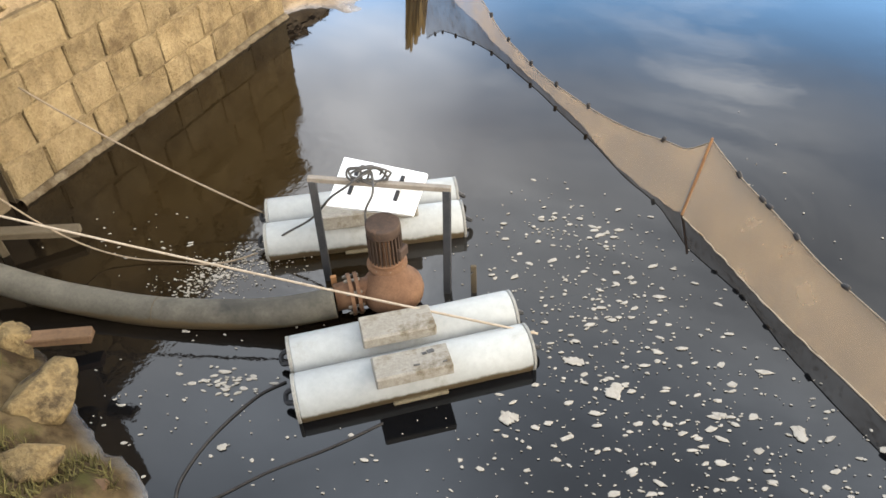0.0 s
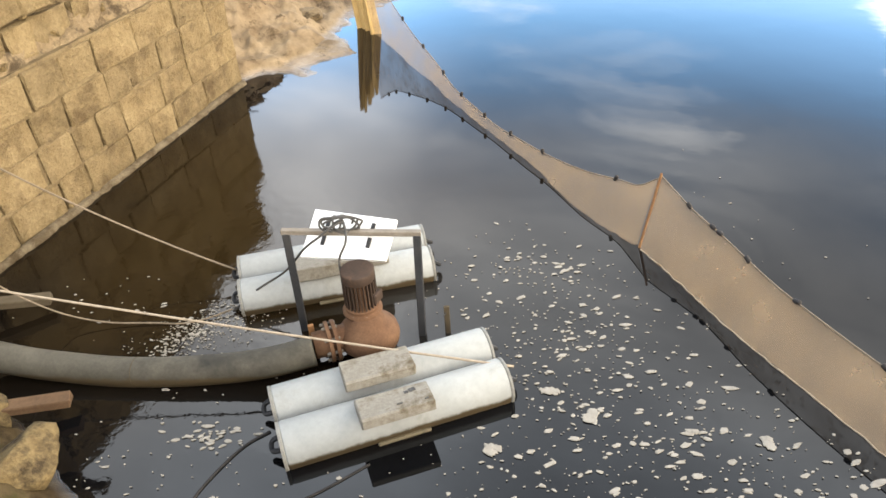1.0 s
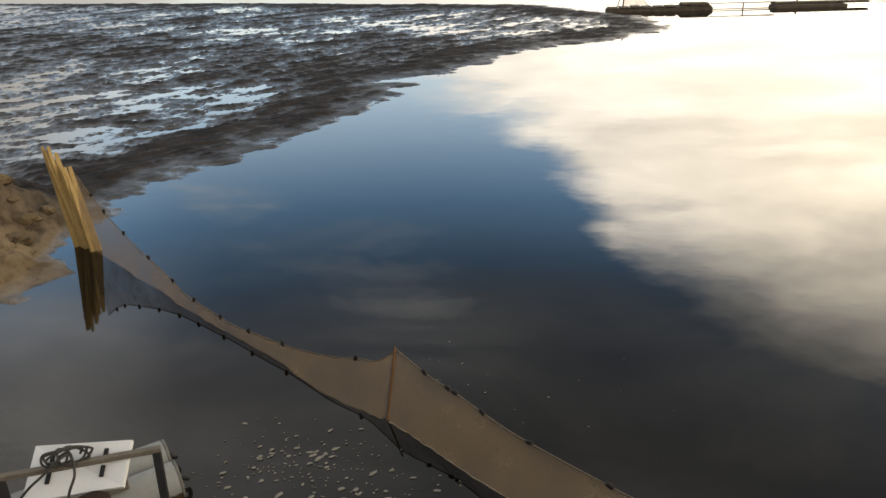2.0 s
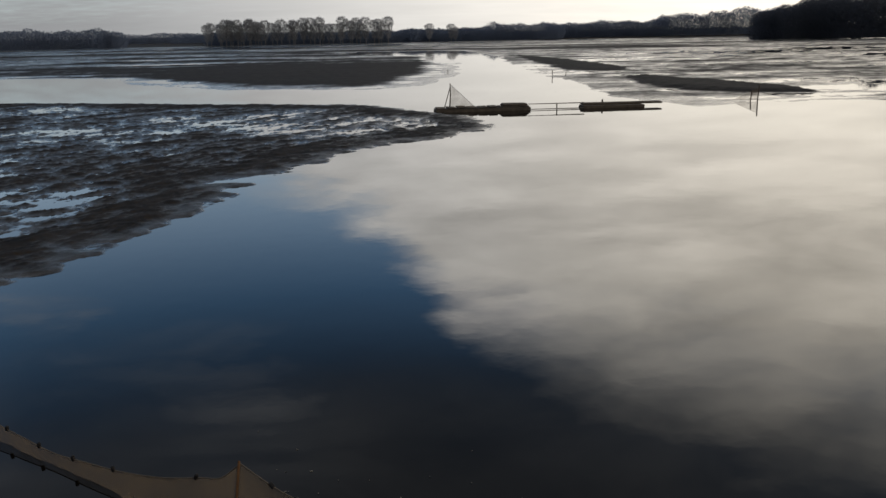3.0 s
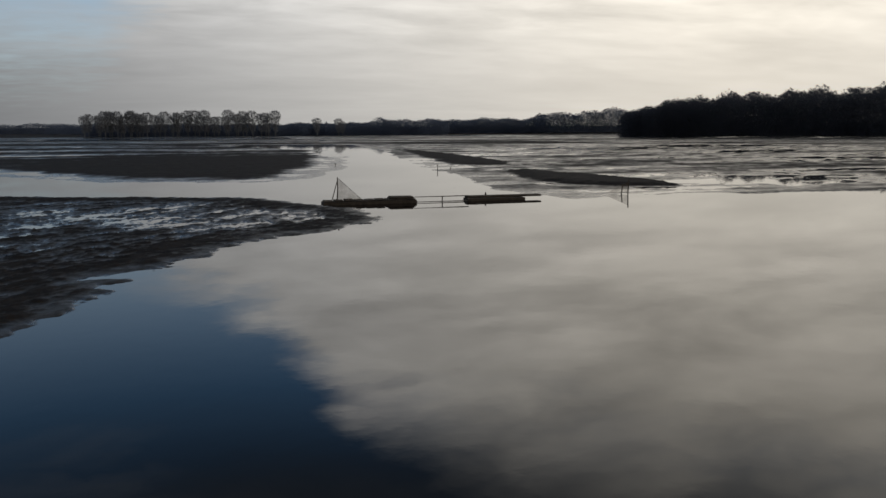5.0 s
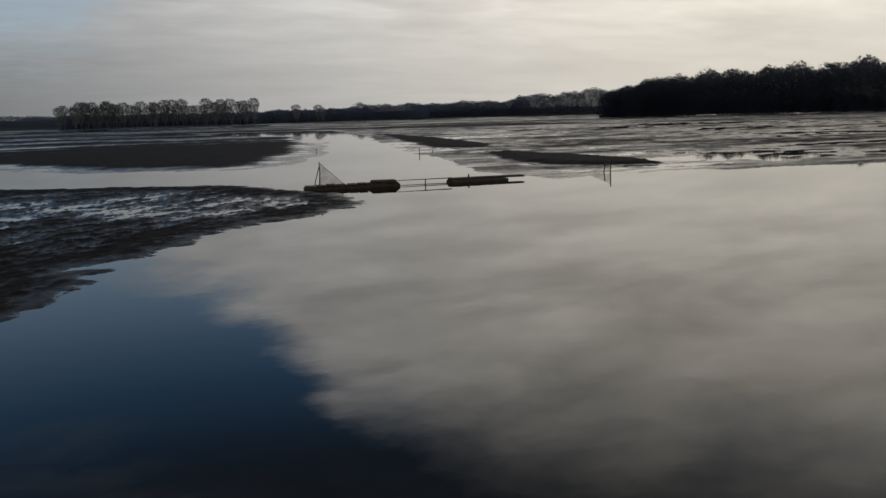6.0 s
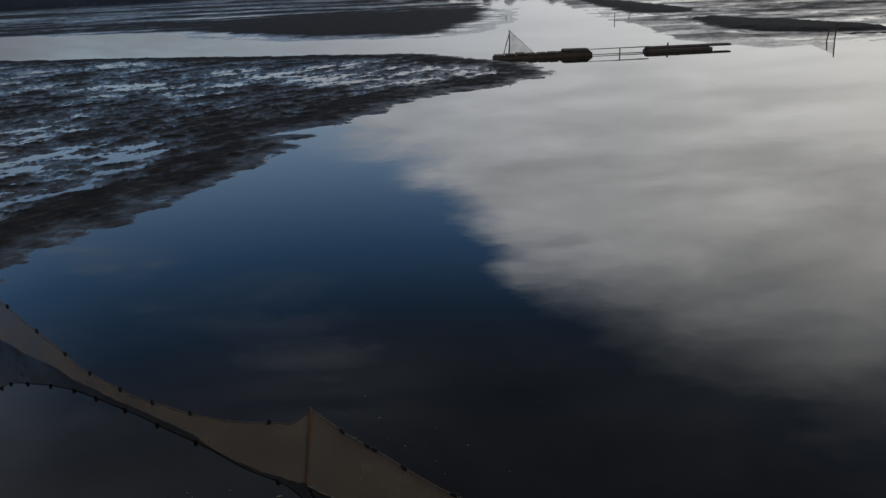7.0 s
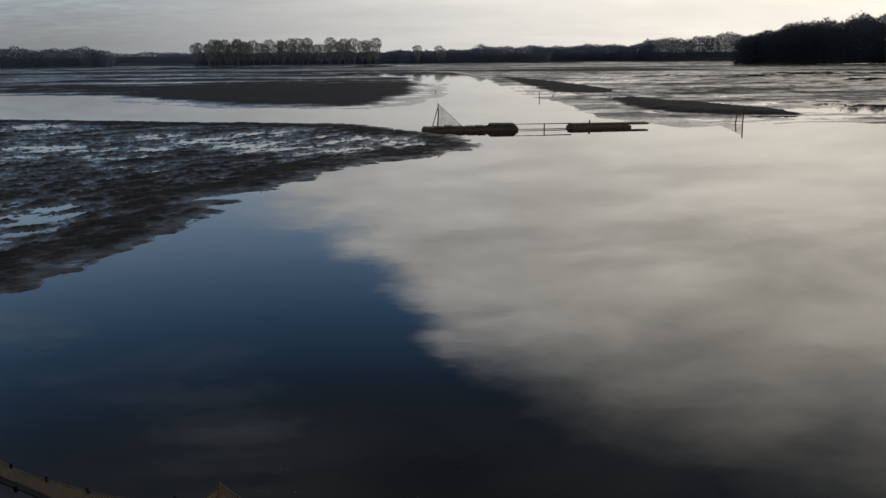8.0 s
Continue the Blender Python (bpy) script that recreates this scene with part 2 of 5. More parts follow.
    L(at_pump.outputs["Value"], fade.inputs[0])
    for i, v in enumerate((0.8, 2.4, 0.085, 0.0)):
        fade.inputs[i + 1].default_value = v
    ripple = N("ShaderNodeBump")
    ripple.inputs["Distance"].default_value = 0.02
    L(fade.outputs[0], ripple.inputs["Strength"])
    L(stir.outputs["Fac"], ripple.inputs["Height"])
    L(bp.outputs[0], ripple.inputs["Normal"])
    L(ripple.outputs[0], b.inputs["Normal"])
    return m


def ground_material():
    """Mud: wet and smooth at the waterline, rougher and paler above it; sandy soil on the bank."""
    m = bpy.data.materials.new("mud")
    m.use_nodes = True
    nt = m.node_tree
    N, L = nt.nodes.new, nt.links.new
    b = nt.nodes["Principled BSDF"]
    pos = N("ShaderNodeNewGeometry").outputs["Position"]
    sep = N("ShaderNodeSeparateXYZ")
    L(pos, sep.inputs[0])

    def noise_node(s, detail, r=0.65):
        n = N("ShaderNodeTexNoise")
        L(pos, n.inputs["Vector"])
        n.inputs["Scale"].default_value, n.inputs["Detail"].default_value, n.inputs["Roughness"].default_value = s, detail, r
        return n.outputs["Fac"]

    def ramp(v, lo, hi, a=0.0, c=1.0):
        n = N("ShaderNodeMapRange")
        L(v, n.inputs[0])
        for i, val in enumerate((lo, hi, a, c)):
            n.inputs[i + 1].default_value = val
        return n.outputs[0]

    def mix(fac, a, c):
        n = N("ShaderNodeMix")
        n.data_type = "RGBA"
        L(fac, n.inputs[0])
        for i, v in ((6, a), (7, c)):
            if isinstance(v, tuple):
                n.inputs[i].default_value = (*v, 1)
            else:
                L(v, n.inputs[i])
        return n.outputs[2]

    def mul(a, c):
        n = N("ShaderNodeMath")
        n.operation = "MULTIPLY"
        L(a, n.inputs[0])
        L(c, n.inputs[1])
        return n.outputs[0]

    mud = mix(ramp(noise_node(1.3, 8), 0.35, 0.65), (0.0105, 0.0104, 0.0118), (0.031, 0.0285, 0.0285))
    mud = mix(ramp(noise_node(7.0, 6), 0.52, 0.68), mud, (0.026, 0.018, 0.012))
    soil = mix(ramp(noise_node(3.0, 8), 0.35, 0.65), (0.080, 0.055, 0.032), (0.175, 0.130, 0.082))
    soil = mix(ramp(noise_node(5.5, 8, 0.75), 0.55, 0.66), soil, (0.045, 0.030, 0.016))
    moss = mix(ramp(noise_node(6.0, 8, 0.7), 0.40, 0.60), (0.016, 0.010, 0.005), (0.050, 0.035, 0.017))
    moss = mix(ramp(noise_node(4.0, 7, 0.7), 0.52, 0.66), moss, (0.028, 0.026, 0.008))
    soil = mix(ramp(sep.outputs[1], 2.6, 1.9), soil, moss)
    near = mul(ramp(sep.outputs[1], 9.6, 7.4), ramp(sep.outputs[2], -0.02, 0.03))
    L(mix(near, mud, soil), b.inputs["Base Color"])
    # damp film: higher mud is dry in patches only
    damp = N("ShaderNodeMath")
    damp.operation = "MULTIPLY_ADD"
    L(noise_node(2.2, 6), damp.inputs[0])
    damp.inputs[1].default_value = 0.075
    L(sep.outputs[2], damp.inputs[2])
    L(ramp(damp.outputs[0], 0.042, 0.108, 0.22, 0.86), b.inputs["Roughness"])
    L(ramp(damp.outputs[0], 0.042, 0.100, 0.50, 0.05), b.inputs["Specular IOR Level"])
    bp = N("ShaderNodeBump")
    bp.inputs["Strength"].default_value, bp.inputs["Distance"].default_value = 0.5, 0.025
    L(noise_node(9.0, 8, 0.7), bp.inputs["Height"])
    L(bp.outputs[0], b.inputs["Normal"])
    return m


def net_material(most=0.60, least=0.36):
    """Fine fishing net: too fine to see its knots, half see-through."""
    m = bpy.data.materials.new("fine_net")
    m.use_nodes = True
    nt = m.node_tree
    N, L = nt.nodes.new, nt.links.new
    b = nt.nodes["Principled BSDF"]
    pos = N("ShaderNodeTexCoord").outputs["Object"]
    n = N("ShaderNodeTexNoise")
    L(pos, n.inputs["Vector"])
    n.inputs["Scale"].default_value, n.inputs["Detail"].default_value = 3.0, 7
    mix = N("ShaderNodeMix")
    mix.data_type = "RGBA"
    L(n.outputs["Fac"], mix.inputs[0])
    mix.inputs[6].default_value, mix.inputs[7].default_value = (0.185, 0.132, 0.080, 1), (0.30, 0.225, 0.150, 1)
    L(mix.outputs[2], b.inputs["Base Color"])
    b.inputs["Roughness"].default_value = 0.9
    tr = N("ShaderNodeBsdfTranslucent")
    L(mix.outputs[2], tr.inputs["Color"])
    clear = N("ShaderNodeBsdfTransparent")
    half = N("ShaderNodeMixShader")
    half.inputs[0].default_value = 0.52
    L(b.outputs[0], half.inputs[1])
    L(tr.outputs[0], half.inputs[2])
    holes = N("ShaderNodeMixShader")
    alpha = N("ShaderNodeMapRange")
    L(n.outputs["Fac"], alpha.inputs[0])
    alpha.inputs[1].default_value, alpha.inputs[2].default_value = 0.3, 0.7
    alpha.inputs[3].default_value, alpha.inputs[4].default_value = most, least
    L(alpha.outputs[0], holes.inputs[0])
    L(half.outputs[0], holes.inputs[1])
    L(clear.outputs[0], holes.inputs[2])
    L(holes.outputs[0], nt.nodes["Material Output"].inputs["Surface"])
    return m


def lets_light_through(m, share=0.5):
    """Thin twigs: part of the light on one side comes out of the other."""
    nt = m.node_tree
    b = nt.nodes["Principled BSDF"]
    tr = nt.nodes.new("ShaderNodeBsdfTranslucent")
    nt.links.new(b.inputs["Base Color"].links[0].from_socket, tr.inputs["Color"])
    both = nt.nodes.new("ShaderNodeMixShader")
    both.inputs[0].default_value = share
    nt.links.new(b.outputs[0], both.inputs[1])
    nt.links.new(tr.outputs[0], both.inputs[2])
    nt.links.new(both.outputs[0], nt.nodes["Material Output"].inputs["Surface"])
    return m


M_WATER, M_GROUND, M_NET, M_THIN = water_material(), ground_material(), net_material(), net_material(0.75, 0.5)
M_STONE = material("ashlar", (0.077, 0.052, 0.022), (0.159, 0.118, 0.063), 0.92, 7, 40, 1.0, c3=(0.052, 0.034, 0.015), c3_at=(0.47, 0.68), spot=3.2, depth=0.06, per_piece=0.14)
M_MORTAR = material("old_mortar", (0.036, 0.025, 0.014), (0.072, 0.054, 0.032), 0.95, 8, 50, 0.6, depth=0.01)
M_FOOTING = material("footing_concrete", (0.048, 0.034, 0.019), (0.098, 0.078, 0.050), 0.9, 9, 60, 1.0, c3=(0.034, 0.023, 0.011), c3_at=(0.46, 0.62), spot=7, depth=0.03)
M_POINTING = material("washed_out_pointing", (0.058, 0.039, 0.018), (0.122, 0.090, 0.048), 0.95, 10, 50, 0.8, c3=(0.030, 0.019, 0.009), c3_at=(0.50, 0.66), spot=5.0, depth=0.03)
M_CONCRETE = material("block_concrete", (0.097, 0.086, 0.070), (0.162, 0.148, 0.126), 0.9, 9, 80, 0.6, c3=(0.054, 0.040, 0.023), c3_at=(0.5, 0.68), spot=7)
M_DAM = material("dam_concrete", (0.110, 0.100, 0.085), (0.175, 0.160, 0.135), 0.9, 3, 40, 0.5)
M_PIPE = material("pontoon_plastic", (0.150, 0.153, 0.147), (0.200, 0.203, 0.196), 0.6, 4, 25, 0.1, c3=(0.105, 0.097, 0.080), c3_at=(0.56, 0.80), spot=4.0, dark_below=0.055)
M_CAP = material("end_cap_plastic", (0.085, 0.080, 0.070), (0.150, 0.145, 0.132), 0.6, 9, 60, 0.2)
M_SLIME = material("waterline_slime", (0.045, 0.035, 0.02), (0.10, 0.08, 0.05), 0.6, 12, 60, 0.4)
M_RUST = material("rusty_iron", (0.046, 0.021, 0.010), (0.088, 0.047, 0.025), 0.85, 10, 70, 0.5, c3=(0.030, 0.014, 0.007), spot=8)
M_MOTOR = material("motor_paint", (0.016, 0.010, 0.007), (0.036, 0.022, 0.015), 0.8, 12, 70, 0.4, c3=(0.062, 0.034, 0.018), spot=9)
M_STEEL = material("dark_steel", (0.007, 0.008, 0.010), (0.021, 0.020, 0.020), 0.6, 10, 70, 0.2)
M_BAR = material("weathered_bar", (0.073, 0.060, 0.046), (0.120, 0.104, 0.087), 0.7, 12, 70, 0.3)
M_WHITE = material("white_panel", (0.480, 0.480, 0.480), (0.528, 0.528, 0.522), 0.5, 4, 40, 0.05)
# hose coloured darker towards its bottom
M_HOSE = material("hose_rubber", (0.030, 0.027, 0.020), (0.064, 0.057, 0.044), 0.75, 5, 50, 0.3, c3=(0.013, 0.012, 0.010), c3_at=(0.50, 0.66), spot=0.9, dark_below=0.085)
M_ROPE = material("rope_fibre", (0.153, 0.119, 0.084), (0.222, 0.184, 0.142), 0.9, 30, 200, 0.4)
M_ROPE_DARK = material("wet_rope", (0.086, 0.065, 0.043), (0.138, 0.108, 0.078), 0.9, 30, 200, 0.4)
M_CABLE = material("cable_rubber", (0.02, 0.02, 0.02), (0.05, 0.045, 0.04), 0.6, 20, 90, 0.1)
M_WOOD = material("grey_wood", (0.030, 0.022, 0.012), (0.053, 0.041, 0.026), 0.85, 6, 50, 0.4, c3=(0.014, 0.011, 0.006), spot=4)
M_STAKE = material("yellow_stake_wood", (0.201, 0.130, 0.048), (0.296, 0.211, 0.096), 0.8, 6, 50, 0.3, c3=(0.105, 0.062, 0.024), spot=5)
M_POLE = material("stained_pole", (0.084, 0.038, 0.015), (0.143, 0.071, 0.029), 0.8, 8, 60, 0.3)
M_PLANK = material("reddish_old_wood", (0.040, 0.022, 0.011), (0.078, 0.046, 0.025), 0.9, 6, 50, 0.4, c3=(0.024, 0.014, 0.008), spot=5)
M_ROCK = material("bank_rock", (0.062, 0.040, 0.016), (0.150, 0.108, 0.050), 0.95, 5, 35, 1.0, c3=(0.026, 0.017, 0.008), c3_at=(0.46, 0.62), spot=6.0, depth=0.04)
M_SOILROCK = material("soil_rock", (0.078, 0.054, 0.029), (0.168, 0.124, 0.073), 0.95, 4, 35, 1.0, c3=(0.034, 0.023, 0.012), c3_at=(0.50, 0.62), spot=4.5, depth=0.05)
M_FOAM = material("dried_foam", (0.133, 0.119, 0.099), (0.206, 0.188, 0.162), 0.9, 15, 90, 0.5)
M_FLOAT = material("net_float", (0.006, 0.005, 0.005), (0.015, 0.013, 0.012), 0.7, 20, 90, 0.2)
# Haze is put into the colours: tree row paler, far belt paler and bluer.
M_BARK = lets_light_through(material("winter_wood", (0.165, 0.165, 0.171), (0.286, 0.281, 0.286), 0.95, 0.3, 3, 0))
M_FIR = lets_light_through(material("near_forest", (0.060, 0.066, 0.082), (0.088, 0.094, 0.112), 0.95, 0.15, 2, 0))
M_FAR = lets_light_through(material("haze_tinted_forest", (0.110, 0.130, 0.178), (0.134, 0.158, 0.208), 0.95, 0.15, 2, 0))
M_DOCK = material("dock_timber", (0.035, 0.028, 0.022), (0.09, 0.07, 0.052), 0.85, 4, 30, 0.3)
M_STEM = material("dead_twig", (0.035, 0.022, 0.013), (0.075, 0.050, 0.030), 0.9, 20, 90, 0.2)
M_LITTER = material("dry_leaf", (0.050, 0.032, 0.016), (0.170, 0.120, 0.070), 0.9, 9, 60, 0.2)
M_GRASS = material("dry_grass", (0.032, 0.030, 0.009), (0.085, 0.070, 0.024), 0.9, 9, 60, 0)


# ---- building helpers ----
def link_mesh(name, verts, faces, mat, parent=None, label="", smooth=False):
    me = bpy.data.meshes.new(name)
    me.from_pydata([tuple(v) for v in verts], [], faces)
    me.materials.append(mat)
    if smooth:
        me.polygons.foreach_set("use_smooth", [True] * len(me.polygons))
    me.update()
    ob = new(name, me)
    if parent:
        ob.parent = parent
    return tagged(ob, label)


def part(name, bm, mat, parent=None, label="", smooth=False):
    me = bpy.data.meshes.new(name)
    bmesh.ops.recalc_face_normals(bm, faces=bm.faces)
    bm.to_mesh(me)
    bm.free()
    me.materials.append(mat)
    if smooth:
        for p in me.polygons:
            p.use_smooth = True
    ob = new(name, me)
    if parent:
        ob.parent = parent
    return tagged(ob, label)


def empty(name, label, category, group="", m=None):
    ob = new(name)
    if m is not None:
        ob.matrix_world = m
    return tagged(ob, label, category, group)


def box_bm(size, m=None, bevel=0.0, jitter=0.0, rng=None, bm=None):
    bm = bm or bmesh.new()
    got = bmesh.ops.create_cube(bm, size=1.0)["verts"]
    bmesh.ops.scale(bm, vec=size, verts=got)
    if bevel:
        edges = list({e for v in got for e in v.link_edges})
        got = bmesh.ops.bevel(bm, geom=edges, offset=bevel, segments=1, affect="EDGES", profile=0.5)["verts"]
    if jitter:
        for v in got:
            v.co += Vector((rng.uniform(-1, 1), rng.uniform(-1, 1), rng.uniform(-1, 1))) * jitter
    if m is not None:
        bmesh.ops.transform(bm, matrix=m, verts=got)
    return bm


def lathe_bm(profile, n=24, m=None, bm=None):
    """Spins (radius, height) pairs round z."""
    bm = bm or bmesh.new()
    rings = []
    for r, h in profile:
        rings.append([bm.verts.new((r * math.cos(2 * math.pi * k / n), r * math.sin(2 * math.pi * k / n), h)) for k in range(n)])
    for a, b in zip(rings, rings[1:]):
        for k in range(n):
            bm.faces.new((a[k], a[(k + 1) % n], b[(k + 1) % n], b[k]))
    bm.faces.new(rings[0][::-1])
    bm.faces.new(rings[-1])
    if m is not None:
        bmesh.ops.transform(bm, matrix=m, verts=[v for ring in rings for v in ring])
    return bm


def aim(a, b):
    """A pose at a whose z runs to b."""
    d = Vector(b) - Vector(a)
    return Matrix.Translation(a) @ d.to_track_quat("Z", "Y").to_matrix().to_4x4()


def smooth_path(points, per=10):
    """A curve through the points (Catmull-Rom)."""
    p = [Vector(q) for q in points]
    p = [2 * p[0] - p[1], *p, 2 * p[-1] - p[-2]]
    out = []
    for a, b, c, d in zip(p, p[1:], p[2:], p[3:]):
        for k in range(per):
            t = k / per
            out.append(0.5 * ((2 * b) + (c - a) * t + (2 * a - 5 * b + 4 * c - d) * t * t + (3 * b - a - 3 * c + d) * t ** 3))
    out.append(p[-2])
    return out


def tube_bm(path, radius, n=8, bm=None, wobble=0.0, rng=None):
    """A tube along points; radius a number or a function of 0..1."""
    bm = bm or bmesh.new()
    rings, side = [], None
    for i, q in enumerate(path):
        d = (path[min(i + 1, len(path) - 1)] - path[max(i - 1, 0)]).normalized()
        side = (side - d * side.dot(d)).normalized() if side else d.orthogonal().normalized()
        up = d.cross(side)
        r = radius(i / (len(path) - 1)) if callable(radius) else radius
        if wobble:
            r *= 1 + rng.uniform(-wobble, wobble)
        rings.append([bm.verts.new(q + r * (math.cos(2 * math.pi * k / n) * side + math.sin(2 * math.pi * k / n) * up)) for k in range(n)])
    for a, b in zip(rings, rings[1:]):
        for k in range(n):
            bm.faces.new((a[k], a[(k + 1) % n], b[(k + 1) % n], b[k]))
    bm.faces.new(rings[0][::-1])
    bm.faces.new(rings[-1])
    return bm


def sag(a, b, drop, n=18):
    a, b = Vector(a), Vector(b)
    return [a.lerp(b, k / n) - Vector((0, 0, drop * 4 * (k / n) * (1 - k / n))) for k in range(n + 1)]


# ---- noise fields for the terrain ----
LATTICES = {}


def lattice(seed, size=256):
    if seed not in LATTICES:
        LATTICES[seed] = np.random.RandomState(seed).rand(size, size)
    return LATTICES[seed]


def field(x, y, seed):
    """Smooth value noise, -1 to 1."""
    g = lattice(seed)
    xi, yi = np.floor(x).astype(int), np.floor(y).astype(int)
    fx, fy = x - xi, y - yi
    fx, fy = fx * fx * (3 - 2 * fx), fy * fy * (3 - 2 * fy)
    a, b = g[xi % 256, yi % 256], g[(xi + 1) % 256, yi % 256]
    c, d = g[xi % 256, (yi + 1) % 256], g[(xi + 1) % 256, (yi + 1) % 256]
    return ((a * (1 - fx) + b * fx) * (1 - fy) + (c * (1 - fx) + d * fx) * fy) * 2 - 1


def layers(x, y, seed, n=5, gain=0.55):
    out, amp, total = 0, 1.0, 0
    for k in range(n):
        out = out + amp * field(x * 2 ** k + 17.3 * k, y * 2 ** k + 9.1 * k, seed + k)
        total += amp
        amp *= gain
    return out / total


def inside(x, y, poly):
    """Signed distance to a polygon, positive inside."""
    best, sign = np.full(x.shape, 1e9), np.full(x.shape, -1.0)
    for (ax, ay), (bx, by) in zip(poly, poly[1:] + poly[:1]):
        ex, ey = bx - ax, by - ay
        t = np.clip(((x - ax) * ex + (y - ay) * ey) / (ex * ex + ey * ey), 0, 1)
        best = np.minimum(best, np.hypot(x - ax - t * ex, y - ay - t * ey))
        if ey:
            hit = ((ay > y) != (by > y)) & (x < ax + (y - ay) / ey * ex)
            sign = np.where(hit, -sign, sign)
    return best * sign


def ease(v, lo, hi):
    t = np.clip((v - lo) / (hi - lo), 0, 1)
    return t * t * (3 - 2 * t)


# ---- water, mud and banks ----
NEAR_MUD = [(-5.3, 6.4), (-5.15, 7.2), (-5.45, 9.1), (-5.4, 10.2), (-4.7, 11.5), (-3.55, 14.4), (-3.2, 15.6), (-2.95, 17.3), (-2.2, 17.9), (-2.35, 18.25), (-3.4, 18.4), (-2.9, 18.8), (-1.75, 19.3), (0.0, 23.1),
            (3.0, 25.2), (5.6, 28.2), (4.8, 32.4), (0.7, 38.9), (-14.3, 45), (-60, 60), (-90, 5)]
FAR_ISLAND = [(-60, 84), (-23, 72), (-9.3, 54.2), (1.2, 50.0), (5.8, 53.2), (9.6, 69), (14, 99), (16, 128), (-10, 205), (-90, 230), (-120, 120)]
RIGHT_MUD = [(14.3, 37), (16.3, 33.9), (25, 34.3), (32, 32.8), (90, 22), (260, 60), (260, 330), (30, 300), (23.6, 122), (18.2, 82), (16.6, 65), (16.2, 54), (14.3, 43)]
RIGHT_MOUND = [(22, 60), (19.6, 50), (19.2, 43), (22, 39.6), (25.6, 38.2), (26.4, 42.5), (25.5, 50)]
BACK_MOUND = [(27, 128), (21.2, 80), (20.2, 68), (25.6, 65.5), (27.6, 75), (29, 98)]
BANK = [(-5.66, 5.85), (-5.42, 6.25), (-5.2, 6.85), (-5.35, 7.5), (-5.7, 9.0), (-7.2, 10.3), (-12, 12), (-40, 14), (-40, -30), (-5.3, -30), (-5.45, 2.4)]
NEAR_BANK = [(-5.1, 1.7), (-3.75, 1.6), (-3.2, 1.38), (-2.95, 1.32), (-2.75, 1.33), (-2.5, 1.25), (-2.15, 0.98), (-1.95, 0.35), (-1.95, -30), (-5.3, -30)]


def ground_height(x, y):
    r = np.hypot(x, y)
    fine = layers(x * 3.1, y * 3.1, 40, 4)
    mid = layers(x * 0.75, y * 0.75, 50, 5)
    wide = layers(x * 0.10, y * 0.10, 60, 5)
    h = np.full(x.shape, -0.7)
    # near mud flat: a lumpy ridge along the water, puddles behind it
    along, across = 0.62 * x + 0.78 * y, 0.78 * x - 0.62 * y
    s = inside(x, y, NEAR_MUD) + 0.36 * mid + 0.30 * fine + 0.60 * layers(x * 0.35, y * 1.7, 47, 4, 0.62)
    ridge = ease(s, 0, 0.22) * 0.034 + ease(s, 0.2, 1.1) * 0.040 + 0.030 * fine * ease(s, 0.1, 0.9) + 0.040 * layers(along * 2.2, across * 9, 45, 4, 0.7) * ease(s, 0.15, 0.8)
    back = ease(s, 1.2, 3.2)
    pools = 0.085 * layers(along * 0.42, across * 1.9, 95, 5, 0.72) + 0.055 * layers(x * 0.2, y * 0.2, 90, 3)
    pools = pools + 0.055 * layers(x * 1.3, y * 4.2, 97, 4, 0.7) + 0.022 * layers(x * 5, y * 9, 98, 3)
    flat = ridge - 0.055 * back + pools * ease(s, 0.5, 2.2)
    h = np.maximum(h, np.where(s > 0, flat, np.maximum(0.22 * s, -0.7)))
    # mud island across the channel
    s = inside(x, y, FAR_ISLAND) + 1.6 * layers(x * 0.25, y * 0.25, 70, 4)
    isle = 0.10 * ease(s, 2.6, 5.5) + 0.008 - 0.05 * layers(x * 0.06, y * 0.55, 79, 4) * ease(s, 0.5, 3) + 0.05 * mid * ease(s, 0, 3) - 0.12 * ease(y, 80, 120) * (0.35 + layers(x * 0.03, y * 0.13, 78, 4)) - 0.09 * ease(-x, 8, 30) * (0.4 + layers(x * 0.05, y * 0.22, 75, 4))
    h = np.maximum(h, np.where(s > 0, isle, np.maximum(0.1 * s, -0.7)))
    # flats on the other side: wet, streaked with water, two dark mounds
    s = inside(x, y, RIGHT_MUD) + 1.3 * layers(x * 0.3, y * 0.3, 80, 4)
    wet = 0.018 + 0.045 * mid * ease(s, 0, 4) + 0.085 * layers(x * 0.06, y * 0.20, 85, 5, 0.62) + 0.008 * fine
    wet = wet + 0.19 * ease(inside(x, y, RIGHT_MOUND) + 0.6 * mid + 0.4 * fine, -0.5, 1.6) + 0.17 * ease(inside(x, y, BACK_MOUND) + 1.0 * mid + 0.5 * fine, -0.6, 2.4)
    h = np.maximum(h, np.where(s > 0, wet, np.maximum(0.1 * s, -0.7)))
    # the far flats up to the woods
    far = 0.030 + 0.17 * layers(x * 0.018, y * 0.08, 100, 6, 0.62) + 0.02 * mid
    far = far + 0.9 * ease(r, 420, 520) + 10 * ease(r, 520, 2500)
    gate = ease(r, 135, 175)
    h = np.maximum(h, -0.7 + (far + 0.7) * gate)
    # soil bank behind the wall, and the bank at the viewer's side
    s = inside(x, y, BANK) + 0.14 * fine
    rough = 0.30 * layers(x * 1.4, y * 1.4, 110, 6, 0.66) + 0.05 * fine
    bank = ease(s, 0.0, 0.25) * 0.12 + ease(s, 0.1, 3.0) * 1.75 + rough * ease(s, 0.0, 0.5)
